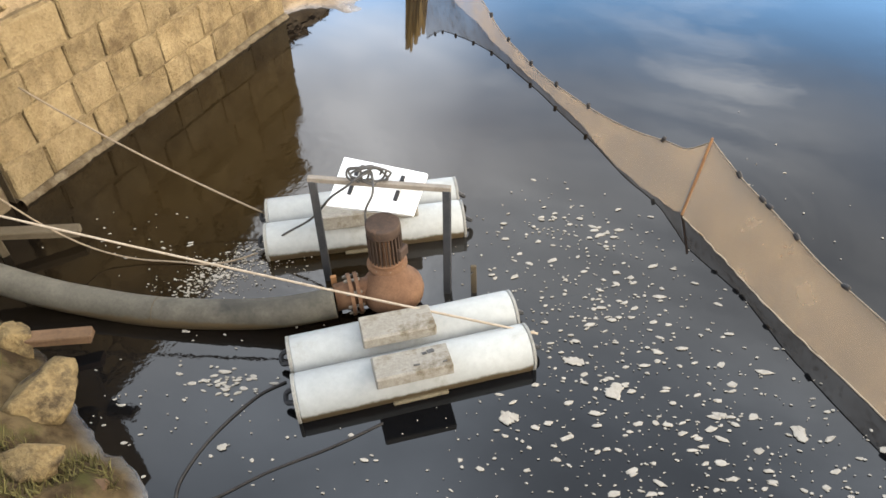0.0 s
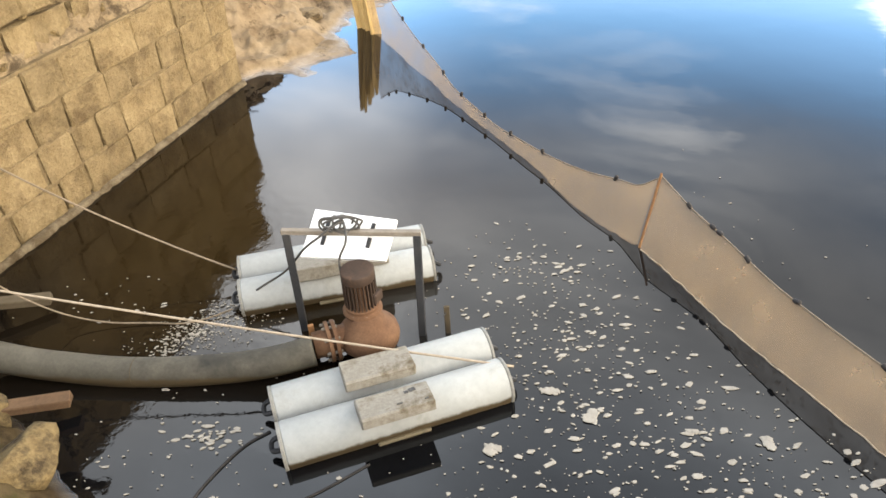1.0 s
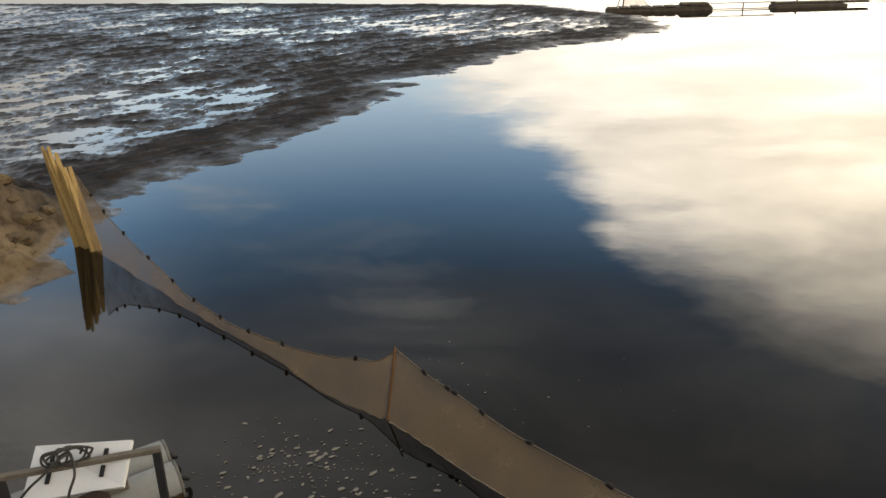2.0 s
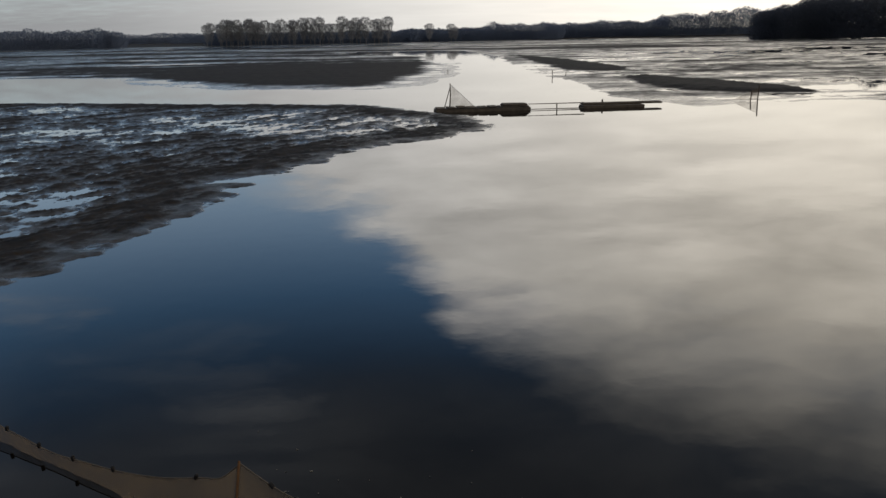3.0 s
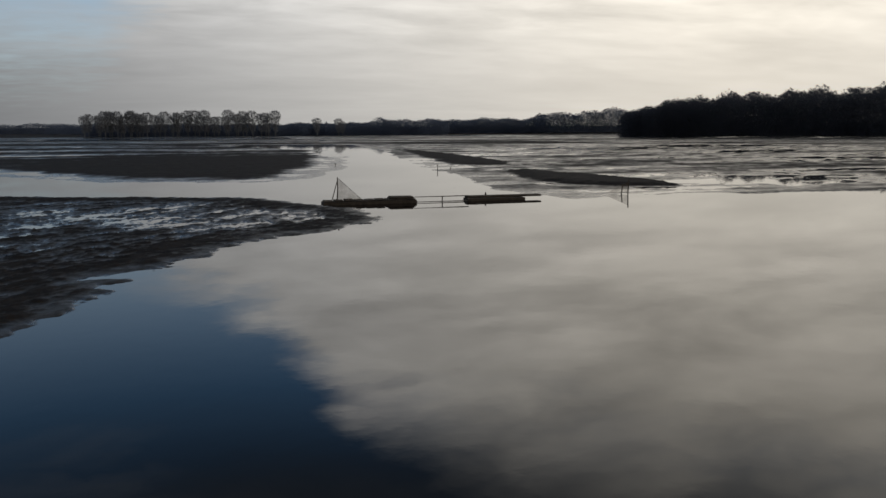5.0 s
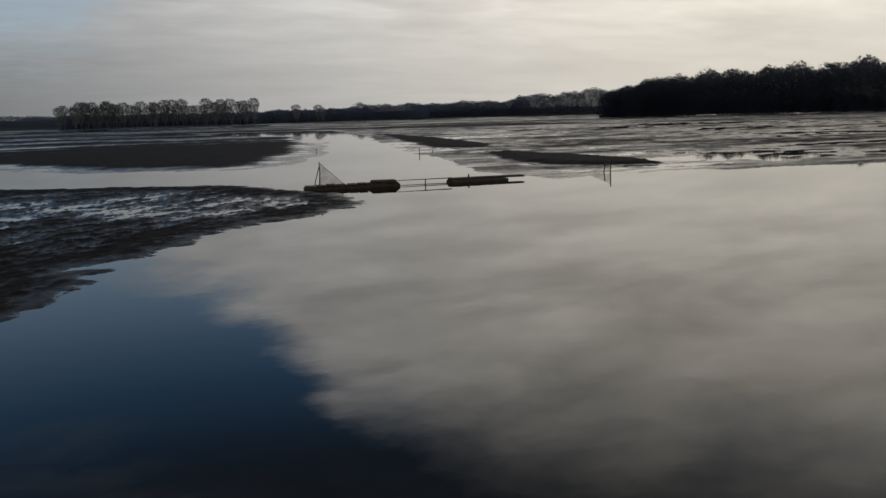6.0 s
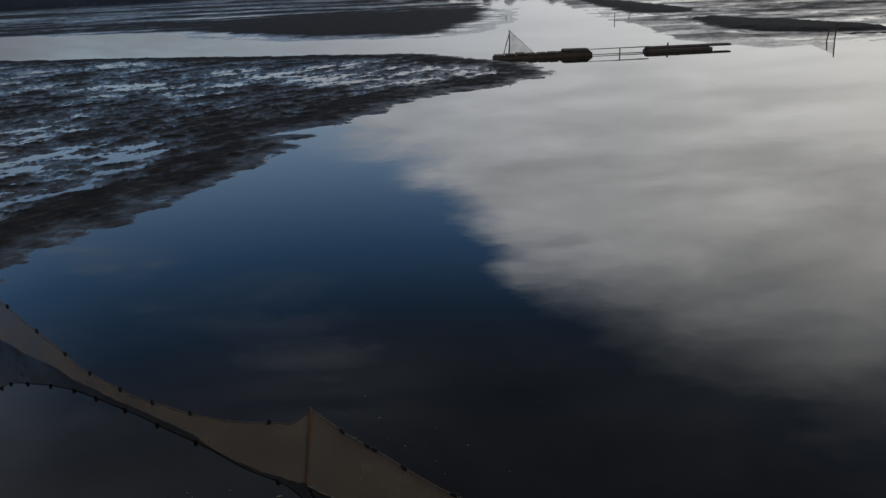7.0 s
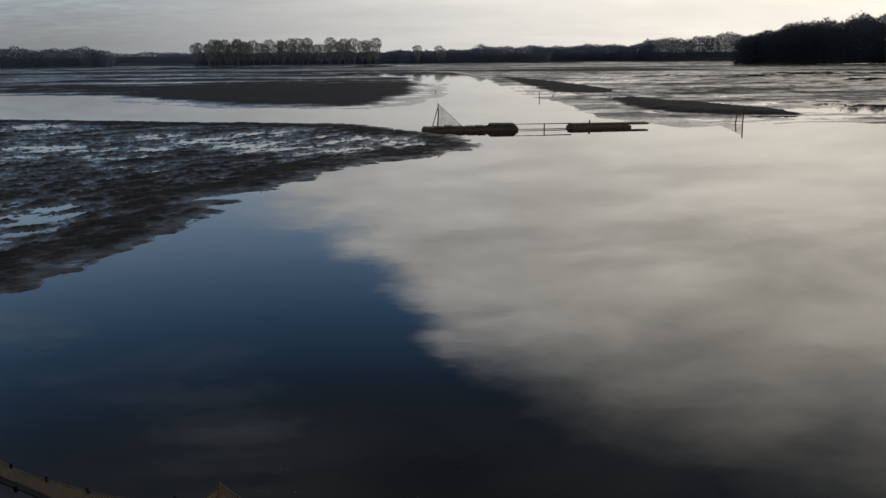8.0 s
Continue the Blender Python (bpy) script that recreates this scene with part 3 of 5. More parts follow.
    h = np.maximum(h, np.where(s > 0, bank, np.maximum(0.6 * s, -0.7)))
    s = inside(x, y, NEAR_BANK) + 0.08 * fine
    bank = ease(s, 0.0, 0.22) * 0.15 + ease(s, 0.0, 1.6) * 1.40 + rough * 0.5 * ease(s, 0.0, 0.4)
    h = np.maximum(h, np.where(s > 0, bank, np.maximum(0.9 * s, -0.7)))
    return h


def build_ground():
    dense = np.arange(-54, 52, 0.135)
    angles = np.radians(np.concatenate([dense, np.arange(52, 306, 2.0)]))
    radii = np.concatenate([np.geomspace(0.9, 5, 100, endpoint=False), np.geomspace(5, 50, 500, endpoint=False), np.geomspace(50, 4200, 260)])
    a, r = np.meshgrid(angles, radii)
    x, y = np.sin(a) * r, np.cos(a) * r
    z = ground_height(x, y)
    rows, cols = x.shape
    verts = np.stack([x, y, z], -1).reshape(-1, 3)
    i = np.arange(rows * cols).reshape(rows, cols)
    j = np.roll(i, -1, axis=1)
    quads = np.stack([i[:-1], i[1:], j[1:], j[:-1]], -1).reshape(-1, 4)
    centre = len(verts)
    verts = np.concatenate([verts, [[0, 0, float(ground_height(np.array([0.0]), np.array([0.0]))[0])]]])
    me = bpy.data.meshes.new("ground")
    tris = np.stack([np.full(cols, centre), i[0], j[0]], -1)
    loops = np.concatenate([quads.ravel(), tris.ravel()])
    counts = np.concatenate([np.full(len(quads), 4), np.full(cols, 3)])
    me.vertices.add(len(verts))
    me.vertices.foreach_set("co", verts.ravel())
    me.loops.add(len(loops))
    me.loops.foreach_set("vertex_index", loops.astype(np.int32))
    me.polygons.add(len(counts))
    me.polygons.foreach_set("loop_start", np.concatenate([[0], np.cumsum(counts)[:-1]]).astype(np.int32))
    me.polygons.foreach_set("use_smooth", np.ones(len(counts), bool))
    me.update(calc_edges=True)
    me.validate()
    me.materials.append(M_GROUND)
    tagged(new("ground", me), "wet dark mud flats and sandy soil banks of the drained pond", "ground", kind="structure")
    w = 4200
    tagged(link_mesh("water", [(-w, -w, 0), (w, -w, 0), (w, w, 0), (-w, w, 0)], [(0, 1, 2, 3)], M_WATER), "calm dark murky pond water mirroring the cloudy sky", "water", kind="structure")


build_ground()

# the ashlar wall: its face runs from WALL_A to WALL_B
WALL_A, WALL_B = Vector((-5.14, 2.45, 0)), Vector((-5.562, 5.94, 0))
WALL_U = (WALL_B - WALL_A).normalized()
WALL_N = Vector((WALL_U.y, -WALL_U.x, 0))
WALL_LEN = (WALL_B - WALL_A).length
WALL_M = Matrix.Translation(WALL_A) @ Matrix(((WALL_U.x, -WALL_N.x, 0, 0), (WALL_U.y, -WALL_N.y, 0, 0), (0, 0, 1, 0), (0, 0, 0, 1)))   # x along, y into the wall, z up


def build_wall():
    wall = part("wall_west", box_bm((WALL_LEN, 0.5, 1.59), pose(WALL_LEN / 2, 0.32, 0.795 - 0.4)), M_MORTAR)
    wall.matrix_world = WALL_M
    tagged(wall, "weathered yellowish ashlar retaining wall with dark open joints", "wall", kind="structure")
    part("backing", box_bm((WALL_LEN, 0.4, 0.85), pose(WALL_LEN / 2, 0.40, 1.60)), M_MORTAR, wall)
    rng = random.Random(5)
    # a rough, washed-out footing just above the waterline
    foot = bmesh.new()
    rings, count = [], 150
    for i in range(count + 1):
        u = WALL_LEN * i / count
        w = 0.012 * noise.noise(Vector((u * 3, 0, 0))) + 0.012 * noise.noise(Vector((u * 14, 5, 0)))
        e = 0.010 * noise.noise(Vector((u * 4, 9, 0))) + 0.010 * noise.noise(Vector((u * 17, 2, 0)))
        rings.append([foot.verts.new((u, y, z)) for y, z in ((0.12, 0.052), (0.0, 0.048 + e), (-0.022 + w, 0.040 + e), (-0.036 + w * 1.4, 0.015), (-0.040 + w, -0.5))])
    for a, b in zip(rings, rings[1:]):
        for k in range(4):
            foot.faces.new((a[k], a[k + 1], b[k + 1], b[k]))
    part("footing", foot, M_FOOTING, wall, "pale crumbling concrete footing at the waterline")

    def stone(size, x, y, z, jitter):
        bm = bmesh.new()
        box_bm(size, None, min(0.012, jitter * 1.6), jitter, rng, bm)
        ob = part("stone", bm, M_STONE, wall)
        ob.matrix_basis = pose(x, y, z, rng.uniform(-1, 1), rng.uniform(-1.8, 1.8), rng.uniform(-1.2, 1.2))

    pointing = bmesh.new()

    def fill(x0, x1, z0, z1):
        """A lumpy strip of old mortar, a little behind the faces."""
        count = max(2, int((x1 - x0) / 0.04))
        rings = []
        for i in range(count + 1):
            u = x0 + (x1 - x0) * i / count
            back = 0.014 + 0.016 * noise.noise(Vector((u * 6, z0 * 9, 2.0)))
            rings.append([pointing.verts.new(v) for v in ((u, 0.07, z0), (u, back, z0), (u, back - 0.003, (z0 + z1) / 2), (u, back, z1), (u, 0.07, z1))])
        for a, b in zip(rings, rings[1:]):
            for k in range(4):
                pointing.faces.new((a[k], a[k + 1], b[k + 1], b[k]))

    z = 0.04
    for course in range(4):
        height = (0.28, 0.30, 0.28, 0.30)[course]
        x = -rng.uniform(0.0, 0.25)
        while x < WALL_LEN - 0.05:
            length = rng.uniform(0.27, 0.58)
            x0, x1 = max(0.0, x), min(WALL_LEN, x + length)
            if WALL_LEN - x1 < 0.15:
                x1 = WALL_LEN
            if x1 - x0 > 0.08:
                stone((x1 - x0 - rng.uniform(0.004, 0.018), 0.26, height - rng.uniform(0.0, 0.010)), (x0 + x1) / 2, 0.13 + rng.uniform(-0.014, 0.014), z + height / 2, 0.008)
                if x0 > 0.1 and rng.random() < 0.45:
                    low = rng.uniform(0.0, 0.5) * height
                    fill(x0 - 0.022, x0 + 0.022, z + low, z + height * rng.uniform(0.8, 1.0))
            x = x1 if x1 == WALL_LEN else x + length
        z += height
        fill(0.0, WALL_LEN, z - 0.024, z + 0.020)
    part("pointing", pointing, M_POINTING, wall, "washed-out mortar between the stones")
    # rougher upper courses, set back behind a ledge
    z = 1.22
    for course in range(4):
        height = 0.27
        x = -rng.uniform(0.0, 0.2)
        while x < WALL_LEN - 0.05:
            length = rng.uniform(0.24, 0.46)
            if WALL_LEN - x - length < 0.2:
                length = WALL_LEN - x + 0.03
            top = 2.38 - 0.38 * (x / WALL_LEN)
            h = min(height, top - z)
            if h > 0.1:
                stone((min(length, WALL_LEN - x + 0.03) - 0.03, 0.3, h - 0.03), x + min(length, WALL_LEN - x) / 2, 0.26 + rng.uniform(-0.04, 0.04), z + h / 2, 0.022)
            x += length
        z += height
    # crumbled soil has slid down over the ledge and the lower rough stones
    slope, rows = bmesh.new(), []
    for i in range(141):
        u = WALL_LEN * i / 140
        row = []
        for k in range(15):
            t = k / 14
            lump = noise.noise(Vector((u * 2.3, t * 1.7, 3.0))) * 0.10 + noise.noise(Vector((u * 7, t * 5, 1.0))) * 0.045 + noise.noise(Vector((u * 19, t * 11, 7.0))) * 0.02
            reach = 1.0 + 0.55 * noise.noise(Vector((u * 1.3, 4.0, 0)))
            row.append(slope.verts.new((u, 0.035 + 0.17 * t - (0.5 * lump if k else 0), 1.165 + 0.40 * t * reach + lump * min(1.0, 3 * t))))
        rows.append(row)
    for a, b in zip(rows, rows[1:]):
        for k in range(14):
            slope.faces.new((a[k], a[k + 1], b[k + 1], b[k]))
    part("soil_slope", slope, M_SOILROCK, wall, "crumbled earth slid down over the ledge", smooth=True)
    ledge = bmesh.new()
    for k in range(26):
        t = rng.random()
        w = rng.uniform(0.015, 0.05)
        box_bm((w * 1.5, w, w * 0.7), pose(rng.uniform(0.05, WALL_LEN - 0.05), 0.02 + 0.15 * t, 1.20 + 0.36 * t, rng.uniform(-30, 30), rng.uniform(-30, 30), rng.uniform(0, 180)), w * 0.18, w * 0.12, rng, ledge)
    part("ledge_debris", ledge, M_ROCK, wall, "crumbled soil and stone lying on the ledge")
    # cap of soil is the bank itself; a plain abutment closes the near end
    ab = part("wall_abutment", box_bm((1.0, 0.7, 4.1), pose(-0.54, 0.40, 1.45), 0.03), M_MORTAR)
    ab.matrix_world = WALL_M
    tagged(ab, "dark stained abutment at the end of the stone wall", "wall", kind="structure")
    dam = part("dam_walkway", box_bm((11, 2.6, 2.3), pose(3.6, -0.95, 0.45), 0.03), M_DAM)
    tagged(dam, "plain concrete dam walkway", "dam", kind="structure")


build_wall()


# ---- the floating pump ----
def pontoon(a, b, r, parent, rng):
    """A capped plastic pipe from a to b with end rings and a slimy waterline."""
    a, b = Vector(a), Vector(b)
    n = (b - a).length
    prof = [(r * 0.80, 0.0), (r * 0.97, 0.006), (r, 0.016), (r, n - 0.016), (r * 0.97, n - 0.006), (r * 0.80, n)]
    p = part("pontoon", lathe_bm(prof, 36, aim(a, b)), M_PIPE, parent, "pale grey sealed plastic pipe", smooth=False)
    for poly in p.data.polygons:
        poly.use_smooth = len(poly.vertices) == 4
    for end, inner in ((a, b), (b, a)):
        cap = lathe_bm([(r * 0.82, -0.014), (r * 1.004, -0.012), (r * 1.006, 0.002), (r * 0.98, 0.006)], 36, aim(end, inner))
        part("end_cap", cap, M_CAP, p, "stained grey end cap")
        d = (inner - end).normalized()
        side = Vector((-d.y, d.x, 0))
        lug = [end - d * 0.012 + side * 0.03 + Vector((0, 0, 0.05)), end - d * 0.05 + side * 0.035 + Vector((0, 0, 0.02)),
               end - d * 0.055 + Vector((0, 0, -0.01)), end - d * 0.012 - side * 0.03 + Vector((0, 0, 0.01))]
        part("lug", tube_bm(smooth_path(lug, 5), 0.015, 6), M_STEEL, p, "bent dark steel lug")
    return p


R_PIPE, Z_PIPE = 0.135, 0.055
NEAR_L, NEAR_R = Vector((-2.19, 2.00, Z_PIPE)), Vector((-1.29, 2.90, Z_PIPE))
FAR_L, FAR_R = Vector((-3.18, 2.92, Z_PIPE)), Vector((-2.175, 3.73, Z_PIPE))


def build_pump():
    rng = random.Random(9)
    rig = empty("floating_pump", "rusty electric pump slung between two pairs of pale pontoons", "pump", m=Matrix.Translation((-2.2, 2.9, 0)))
    base = rig.matrix_world.inverted()

    def add(ob):
        ob.matrix_parent_inverse = base
        return ob

    for a, b, off in ((NEAR_L, NEAR_R, 0.28), (FAR_L, FAR_R, 0.275)):
        d = (b - a).normalized()
        n = Vector((-d.y, d.x, 0))
        add(pontoon(a, b, R_PIPE, rig, rng))
        add(pontoon(a + n * off, b + n * off, R_PIPE, rig, rng))
        add(part("cradle", box_bm((0.30, 0.575, 0.05), Matrix.Translation((a + b) / 2 + n * off / 2 - Vector((0, 0, Z_PIPE + 0.01))) @ pose(0, 0, 0, 0, 0, math.degrees(math.atan2(d.y, d.x))), 0.006), M_SLIME, rig, "slimy dark cradle board"))
    # portal frame
    tops = (Vector((-2.71, 2.945, 0.695)), Vector((-1.985, 3.255, 0.665)))
    feet = (Vector((-2.64, 2.85, -0.25)), Vector((-1.915, 3.08, -0.25)))
    for top, foot in zip(tops, feet):
        d = top - foot
        ob = part("post", box_bm((0.045, 0.045, d.length), aim(foot, top) @ Matrix.Translation((0, 0, d.length / 2)), 0.004), M_STEEL, rig, "dark painted steel upright")
        add(ob)
    d = tops[1] - tops[0]
    ang = math.degrees(math.atan2(d.y, d.x))
    add(part("crossbar", box_bm((d.length + 0.05, 0.036, 0.034), Matrix.Translation((tops[0] + tops[1]) / 2 + Vector((0, 0, 0.012))) @ pose(0, 0, 0, 0, math.degrees(math.asin(0.03 / d.length)), ang), 0.004), M_BAR, rig, "weathered pale crossbar"))
    # submerged cross members joining the pairs
    for k in (0.25, 0.75):
        a = NEAR_L.lerp(NEAR_R, k)
        b = FAR_L.lerp(FAR_R, k)
        add(part("tie_beam", box_bm(((b - a).length, 0.05, 0.05), Matrix.Translation(((a + b) / 2).xy.to_3d() - Vector((0, 0, 0.10))) @ pose(0, 0, 0, 0, 0, math.degrees(math.atan2(b.y - a.y, b.x - a.x))), 0.004), M_SLIME, rig, "slimy submerged beam"))
    # volute with its outlet
    c = Vector((-2.165, 2.885, 0))
    vol = part("volute", lathe_bm([(0.06, 0.05), (0.15, 0.055), (0.180, 0.085), (0.188, 0.13), (0.178, 0.175), (0.145, 0.212), (0.11, 0.235), (0.09, 0.28)], 36, Matrix.Translation(c)), M_RUST, rig, "rusty cast iron volute", smooth=True)
    add(vol)
    d = Vector((-0.70, -0.71, 0)).normalized()
    n = Vector((-d.y, d.x, 0))
    start = c + n * -0.02 + Vector((0, 0, 0.13))
    part("outlet", lathe_bm([(0.085, 0.05), (0.085, 0.20), (0.082, 0.34)], 24, aim(start, start + d)), M_RUST, vol, "rusty outlet pipe", smooth=True)
    for k in (0.195, 0.235):
        part("flange", lathe_bm([(0.075, k), (0.128, k), (0.128, k + 0.022), (0.075, k + 0.022)], 28, aim(start, start + d)), M_RUST, vol, "bolted flange")
    for k in range(8):
        a = 2 * math.pi * k / 8
        at = start + d * 0.185 + 0.108 * (math.cos(a) * n + math.sin(a) * Vector((0, 0, 1)))
        part("bolt", lathe_bm([(0.010, 0), (0.010, 0.09), (0.006, 0.094)], 6, aim(at, at + d)), M_BAR, vol)
    # clamp strap where the hose begins
    at = start + d * 0.33
    part("clamp", box_bm((0.035, 0.025, 0.23), Matrix.Translation(at + n * -0.085 - Vector((0, 0, 0.02))) @ pose(0, 0, 0, 0, 0, math.degrees(math.atan2(d.y, d.x))), 0.004), M_POLE, vol, "orange-brown clamp plate")
    # motor: flange, ribbed body, cowl
    m = Vector((-2.215, 2.925, 0))
    motor = part("motor", lathe_bm([(0.085, 0.265), (0.120, 0.272), (0.120, 0.29), (0.096, 0.298), (0.106, 0.312), (0.106, 0.328), (0.080, 0.334), (0.080, 0.53)], 32, Matrix.Translation(m)), M_RUST, rig, "rust-stained upright electric motor", smooth=True)
    add(motor)
    for k in range(26):
        a = 2 * math.pi * k / 26
        fin = box_bm((0.026, 0.007, 0.19), Matrix.Translation(m + Vector((0, 0, 0.42))) @ pose(0, 0, 0, 0, 0, math.degrees(a)) @ pose(0.089, 0, 0))
        part("fin", fin, M_MOTOR, motor)
    part("cowl", lathe_bm([(0.098, 0.515), (0.101, 0.518), (0.101, 0.572), (0.098, 0.577), (0.090, 0.579), (0.02, 0.580)], 32, Matrix.Translation(m)), M_MOTOR, motor, "brown fan cowl", smooth=True)
    part("terminal_box", box_bm((0.05, 0.085, 0.07), Matrix.Translation(m + Vector((0.095, 0.02, 0.39))), 0.008), M_MOTOR, motor)
    for k in range(8):
        a = 2 * math.pi * k / 8
        part("bolt", lathe_bm([(0.009, 0), (0.009, 0.02), (0.005, 0.022)], 6, Matrix.Translation(m + Vector((0.105 * math.cos(a), 0.105 * math.sin(a), 0.272)))), M_BAR, motor)
    # rain shield hung under the crossbar with two straps
    corners = [Vector((-2.67, 3.21, 0.715)), Vector((-2.12, 3.265, 0.735)), Vector((-2.12, 3.085, 0.555)), Vector((-2.63, 2.94, 0.545))]
    up = (corners[1] - corners[0]).cross(corners[3] - corners[0]).normalized()
    up = up if up.z > 0 else -up
    bm = bmesh.new()
    low = [bm.verts.new(v - up * 0.03) for v in corners]
    high = [bm.verts.new(v) for v in corners]
    bm.faces.new(low), bm.faces.new(high)
    for k in range(4):
        bm.faces.new((low[k], low[(k + 1) % 4], high[(k + 1) % 4], high[k]))
    bmesh.ops.bevel(bm, geom=list(bm.edges), offset=0.004, segments=2, affect="EDGES", profile=0.5)
    shield = part("rain_shield", bm, M_WHITE, rig, "clean white plastic rain shield")
    add(shield)
    for k in (0.22, 0.76):
        a, b = corners[0].lerp(corners[1], k), corners[3].lerp(corners[2], k)
        for lo, hi in ((0.16, 0.34), (0.5, 0.74)):
            p, q = a.lerp(b, lo) + up * 0.006, a.lerp(b, hi) + up * 0.006
            x = (q - p).normalized()
            y = up.cross(x)
            rot = Matrix((x, y, up)).transposed().to_4x4()
            part("strap", box_bm(((q - p).length, 0.026, 0.010), Matrix.Translation((p + q) / 2) @ rot, 0.003), M_STEEL, shield, "black strap")
    return rig


build_pump()


def block(x, y, z, turn, tilt, size=(0.40, 0.20, 0.066), marks=0):
    rng = random.Random(int(1000 * (x + y)))
    ob = part("concrete_block", box_bm(size, None, 0.007, 0.003, rng), M_CONCRETE)
    ob.matrix_world = pose(x, y, z) @ pose(0, 0, 0, 0, 0, turn) @ pose(0, 0, 0, tilt, 0, 0)
    for k in range(marks):
        dent = box_bm((0.034 - 0.012 * (k % 2), 0.009 + 0.010 * (k % 3), 0.004), pose(0.02 + 0.045 * k + 0.01 * (k % 2), (-0.045, 0.04, 0.05, -0.06)[k % 4], size[2] / 2 + 0.001, 0, 0, 8 * k), 0.001, 0.002, rng)
        part("mark", dent, M_CABLE, ob, "dark worn mark")
    return tagged(ob, "stained grey concrete block laid on the pontoons as ballast", "block", "ballast blocks")


block(-1.915, 2.565, 0.222, 44, -6)
block(-1.69, 2.365, 0.222, 44, -12, marks=4)
block(-2.72, 3.27, 0.225, 39, -12, (0.42, 0.22, 0.09))
block(-2.58, 3.43, 0.235, 39, 4, (0.42, 0.20, 0.09))


# ---- hose, ropes and cable ----
hose_path = smooth_path([(-2.40, 2.63, 0.12), (-2.58, 2.47, 0.11), (-2.79, 2.36, 0.08), (-3.09, 2.215, 0.065), (-3.40, 2.085, 0.06), (-3.73, 1.97, 0.075), (-4.08, 1.85, 0.12), (-4.6, 1.66, 0.28), (-5.3, 1.4, 0.5)], 10)
tagged(part("hose", tube_bm(hose_path, 0.092, 20), M_HOSE, None, smooth=True), "thick grey-black rubber delivery hose floating on the water", "hose")


hose = bpy.data.objects["hose"]
p, q = hose_path[38], hose_path[39]
part("band", lathe_bm([(0.090, 0), (0.0935, 0.001), (0.0935, 0.006), (0.090, 0.007)], 20, aim(p, q)), M_WOOD, hose, "thin grey-brown band round the hose", smooth=True)


def rope(name, path, r, mat, label, category="rope"):
    return tagged(part(name, tube_bm(path, r, 7), mat, None, smooth=True), label, category)


rope("mooring_rope", sag((-1.24, 2.93, 0.16), (-4.83, 1.72, 0.69), 0.02, 30), 0.0075, M_ROPE, "taut pale mooring rope tied to the near pontoons")
rope("mooring_rope", sag((-3.36, 3.10, 0.12), (-5.13, 2.78, 0.80), 0.05, 24), 0.007, M_ROPE_DARK, "thin tan mooring rope from the far pontoons to the wall")
rope("slack_rope", smooth_path([(-3.20, 2.83, 0.03), (-3.32, 2.70, 0.012), (-3.45, 2.60, 0.006), (-3.62, 2.53, 0.012), (-3.9, 2.40, 0.03), (-4.15, 2.29, 0.11), (-4.33, 2.17, 0.30), (-4.42, 2.05, 0.55), (-4.6, 1.9, 0.9)], 8), 0.006, M_ROPE_DARK, "thin slack rope dipping into the water")
rope("power_cable", smooth_path([(-3.20, 2.83, 0.01), (-3.05, 2.93, 0.16), (-2.85, 3.02, 0.31), (-2.60, 2.95, 0.60), (-2.48, 2.97, 0.71), (-2.41, 3.02, 0.77), (-2.37, 3.07, 0.77), (-2.31, 2.99, 0.71), (-2.34, 2.94, 0.60), (-2.31, 2.91, 0.48), (-2.26, 2.93, 0.42)], 8), 0.0075, M_CABLE, "black power cable running from the motor over the crossbar", "cable")
rope("sunken_cable", smooth_path([(-2.35, 2.09, 0.004), (-2.42, 1.95, 0.003), (-2.45, 1.75, 0.004), (-2.45, 1.55, 0.002), (-2.41, 1.36, 0.003), (-2.34, 1.25, 0.0)], 8), 0.0085, M_FLOAT, "dark cable lying at the water surface by the pontoons", "cable")
rope("sunken_cable", smooth_path([(-1.73, 2.12, 0.002), (-1.87, 1.88, 0.003), (-2.06, 1.61, 0.002), (-2.18, 1.39, 0.003), (-2.25, 1.3, 0.0)], 8), 0.0075, M_FLOAT, "dark cable lying at the water surface by the pontoons", "cable")
rng = random.Random(3)
coil = []
for k in range(46):
    a = k * 0.72
    coil.append((-2.40 + 0.085 * math.cos(a) * (0.7 + 0.3 * math.sin(k * 1.7)) + 0.055 * math.sin(k * 0.31), 3.07 + 0.045 * math.cos(a) + 0.02 * math.sin(k * 0.31), 0.755 + 0.05 * math.sin(a) + rng.uniform(-0.012, 0.012)))
rope("cable_coil", smooth_path(coil, 4), 0.0068, M_CABLE, "bundle of brown-black cable wound round the crossbar", "cable")

stake = empty("marker_stake", "short grey wooden stake standing in the water", "stake", m=Matrix.Translation((-1.79, 3.20, 0)))
part("stake_post", box_bm((0.035, 0.02, 0.55), pose(0, 0, -0.06, 0, 0, 30), 0.003), M_WOOD, stake)
part("nail", lathe_bm([(0.004, 0), (0.004, 0.03)], 6, pose(0, -0.012, 0.17, 90, 0, 0)), M_STEEL, stake)


# ---- the net fence ----
NET_L = [(-0.872, 4.755, 0.45), (-1.018, 4.812, 0.328), (-1.181, 4.928, 0.271), (-1.494, 5.072, 0.209), (-1.866, 5.318, 0.14), (-2.2, 5.54, 0.115), (-2.54, 5.78, 0.09), (-2.86, 6.03, 0.11), (-3.21, 6.31, 0.14), (-3.55, 6.62, 0.23), (-4.0, 6.98, 0.36), (-4.5, 7.4, 0.55), (-4.75, 7.6, 0.70), (-5.02, 7.81, 0.90)]
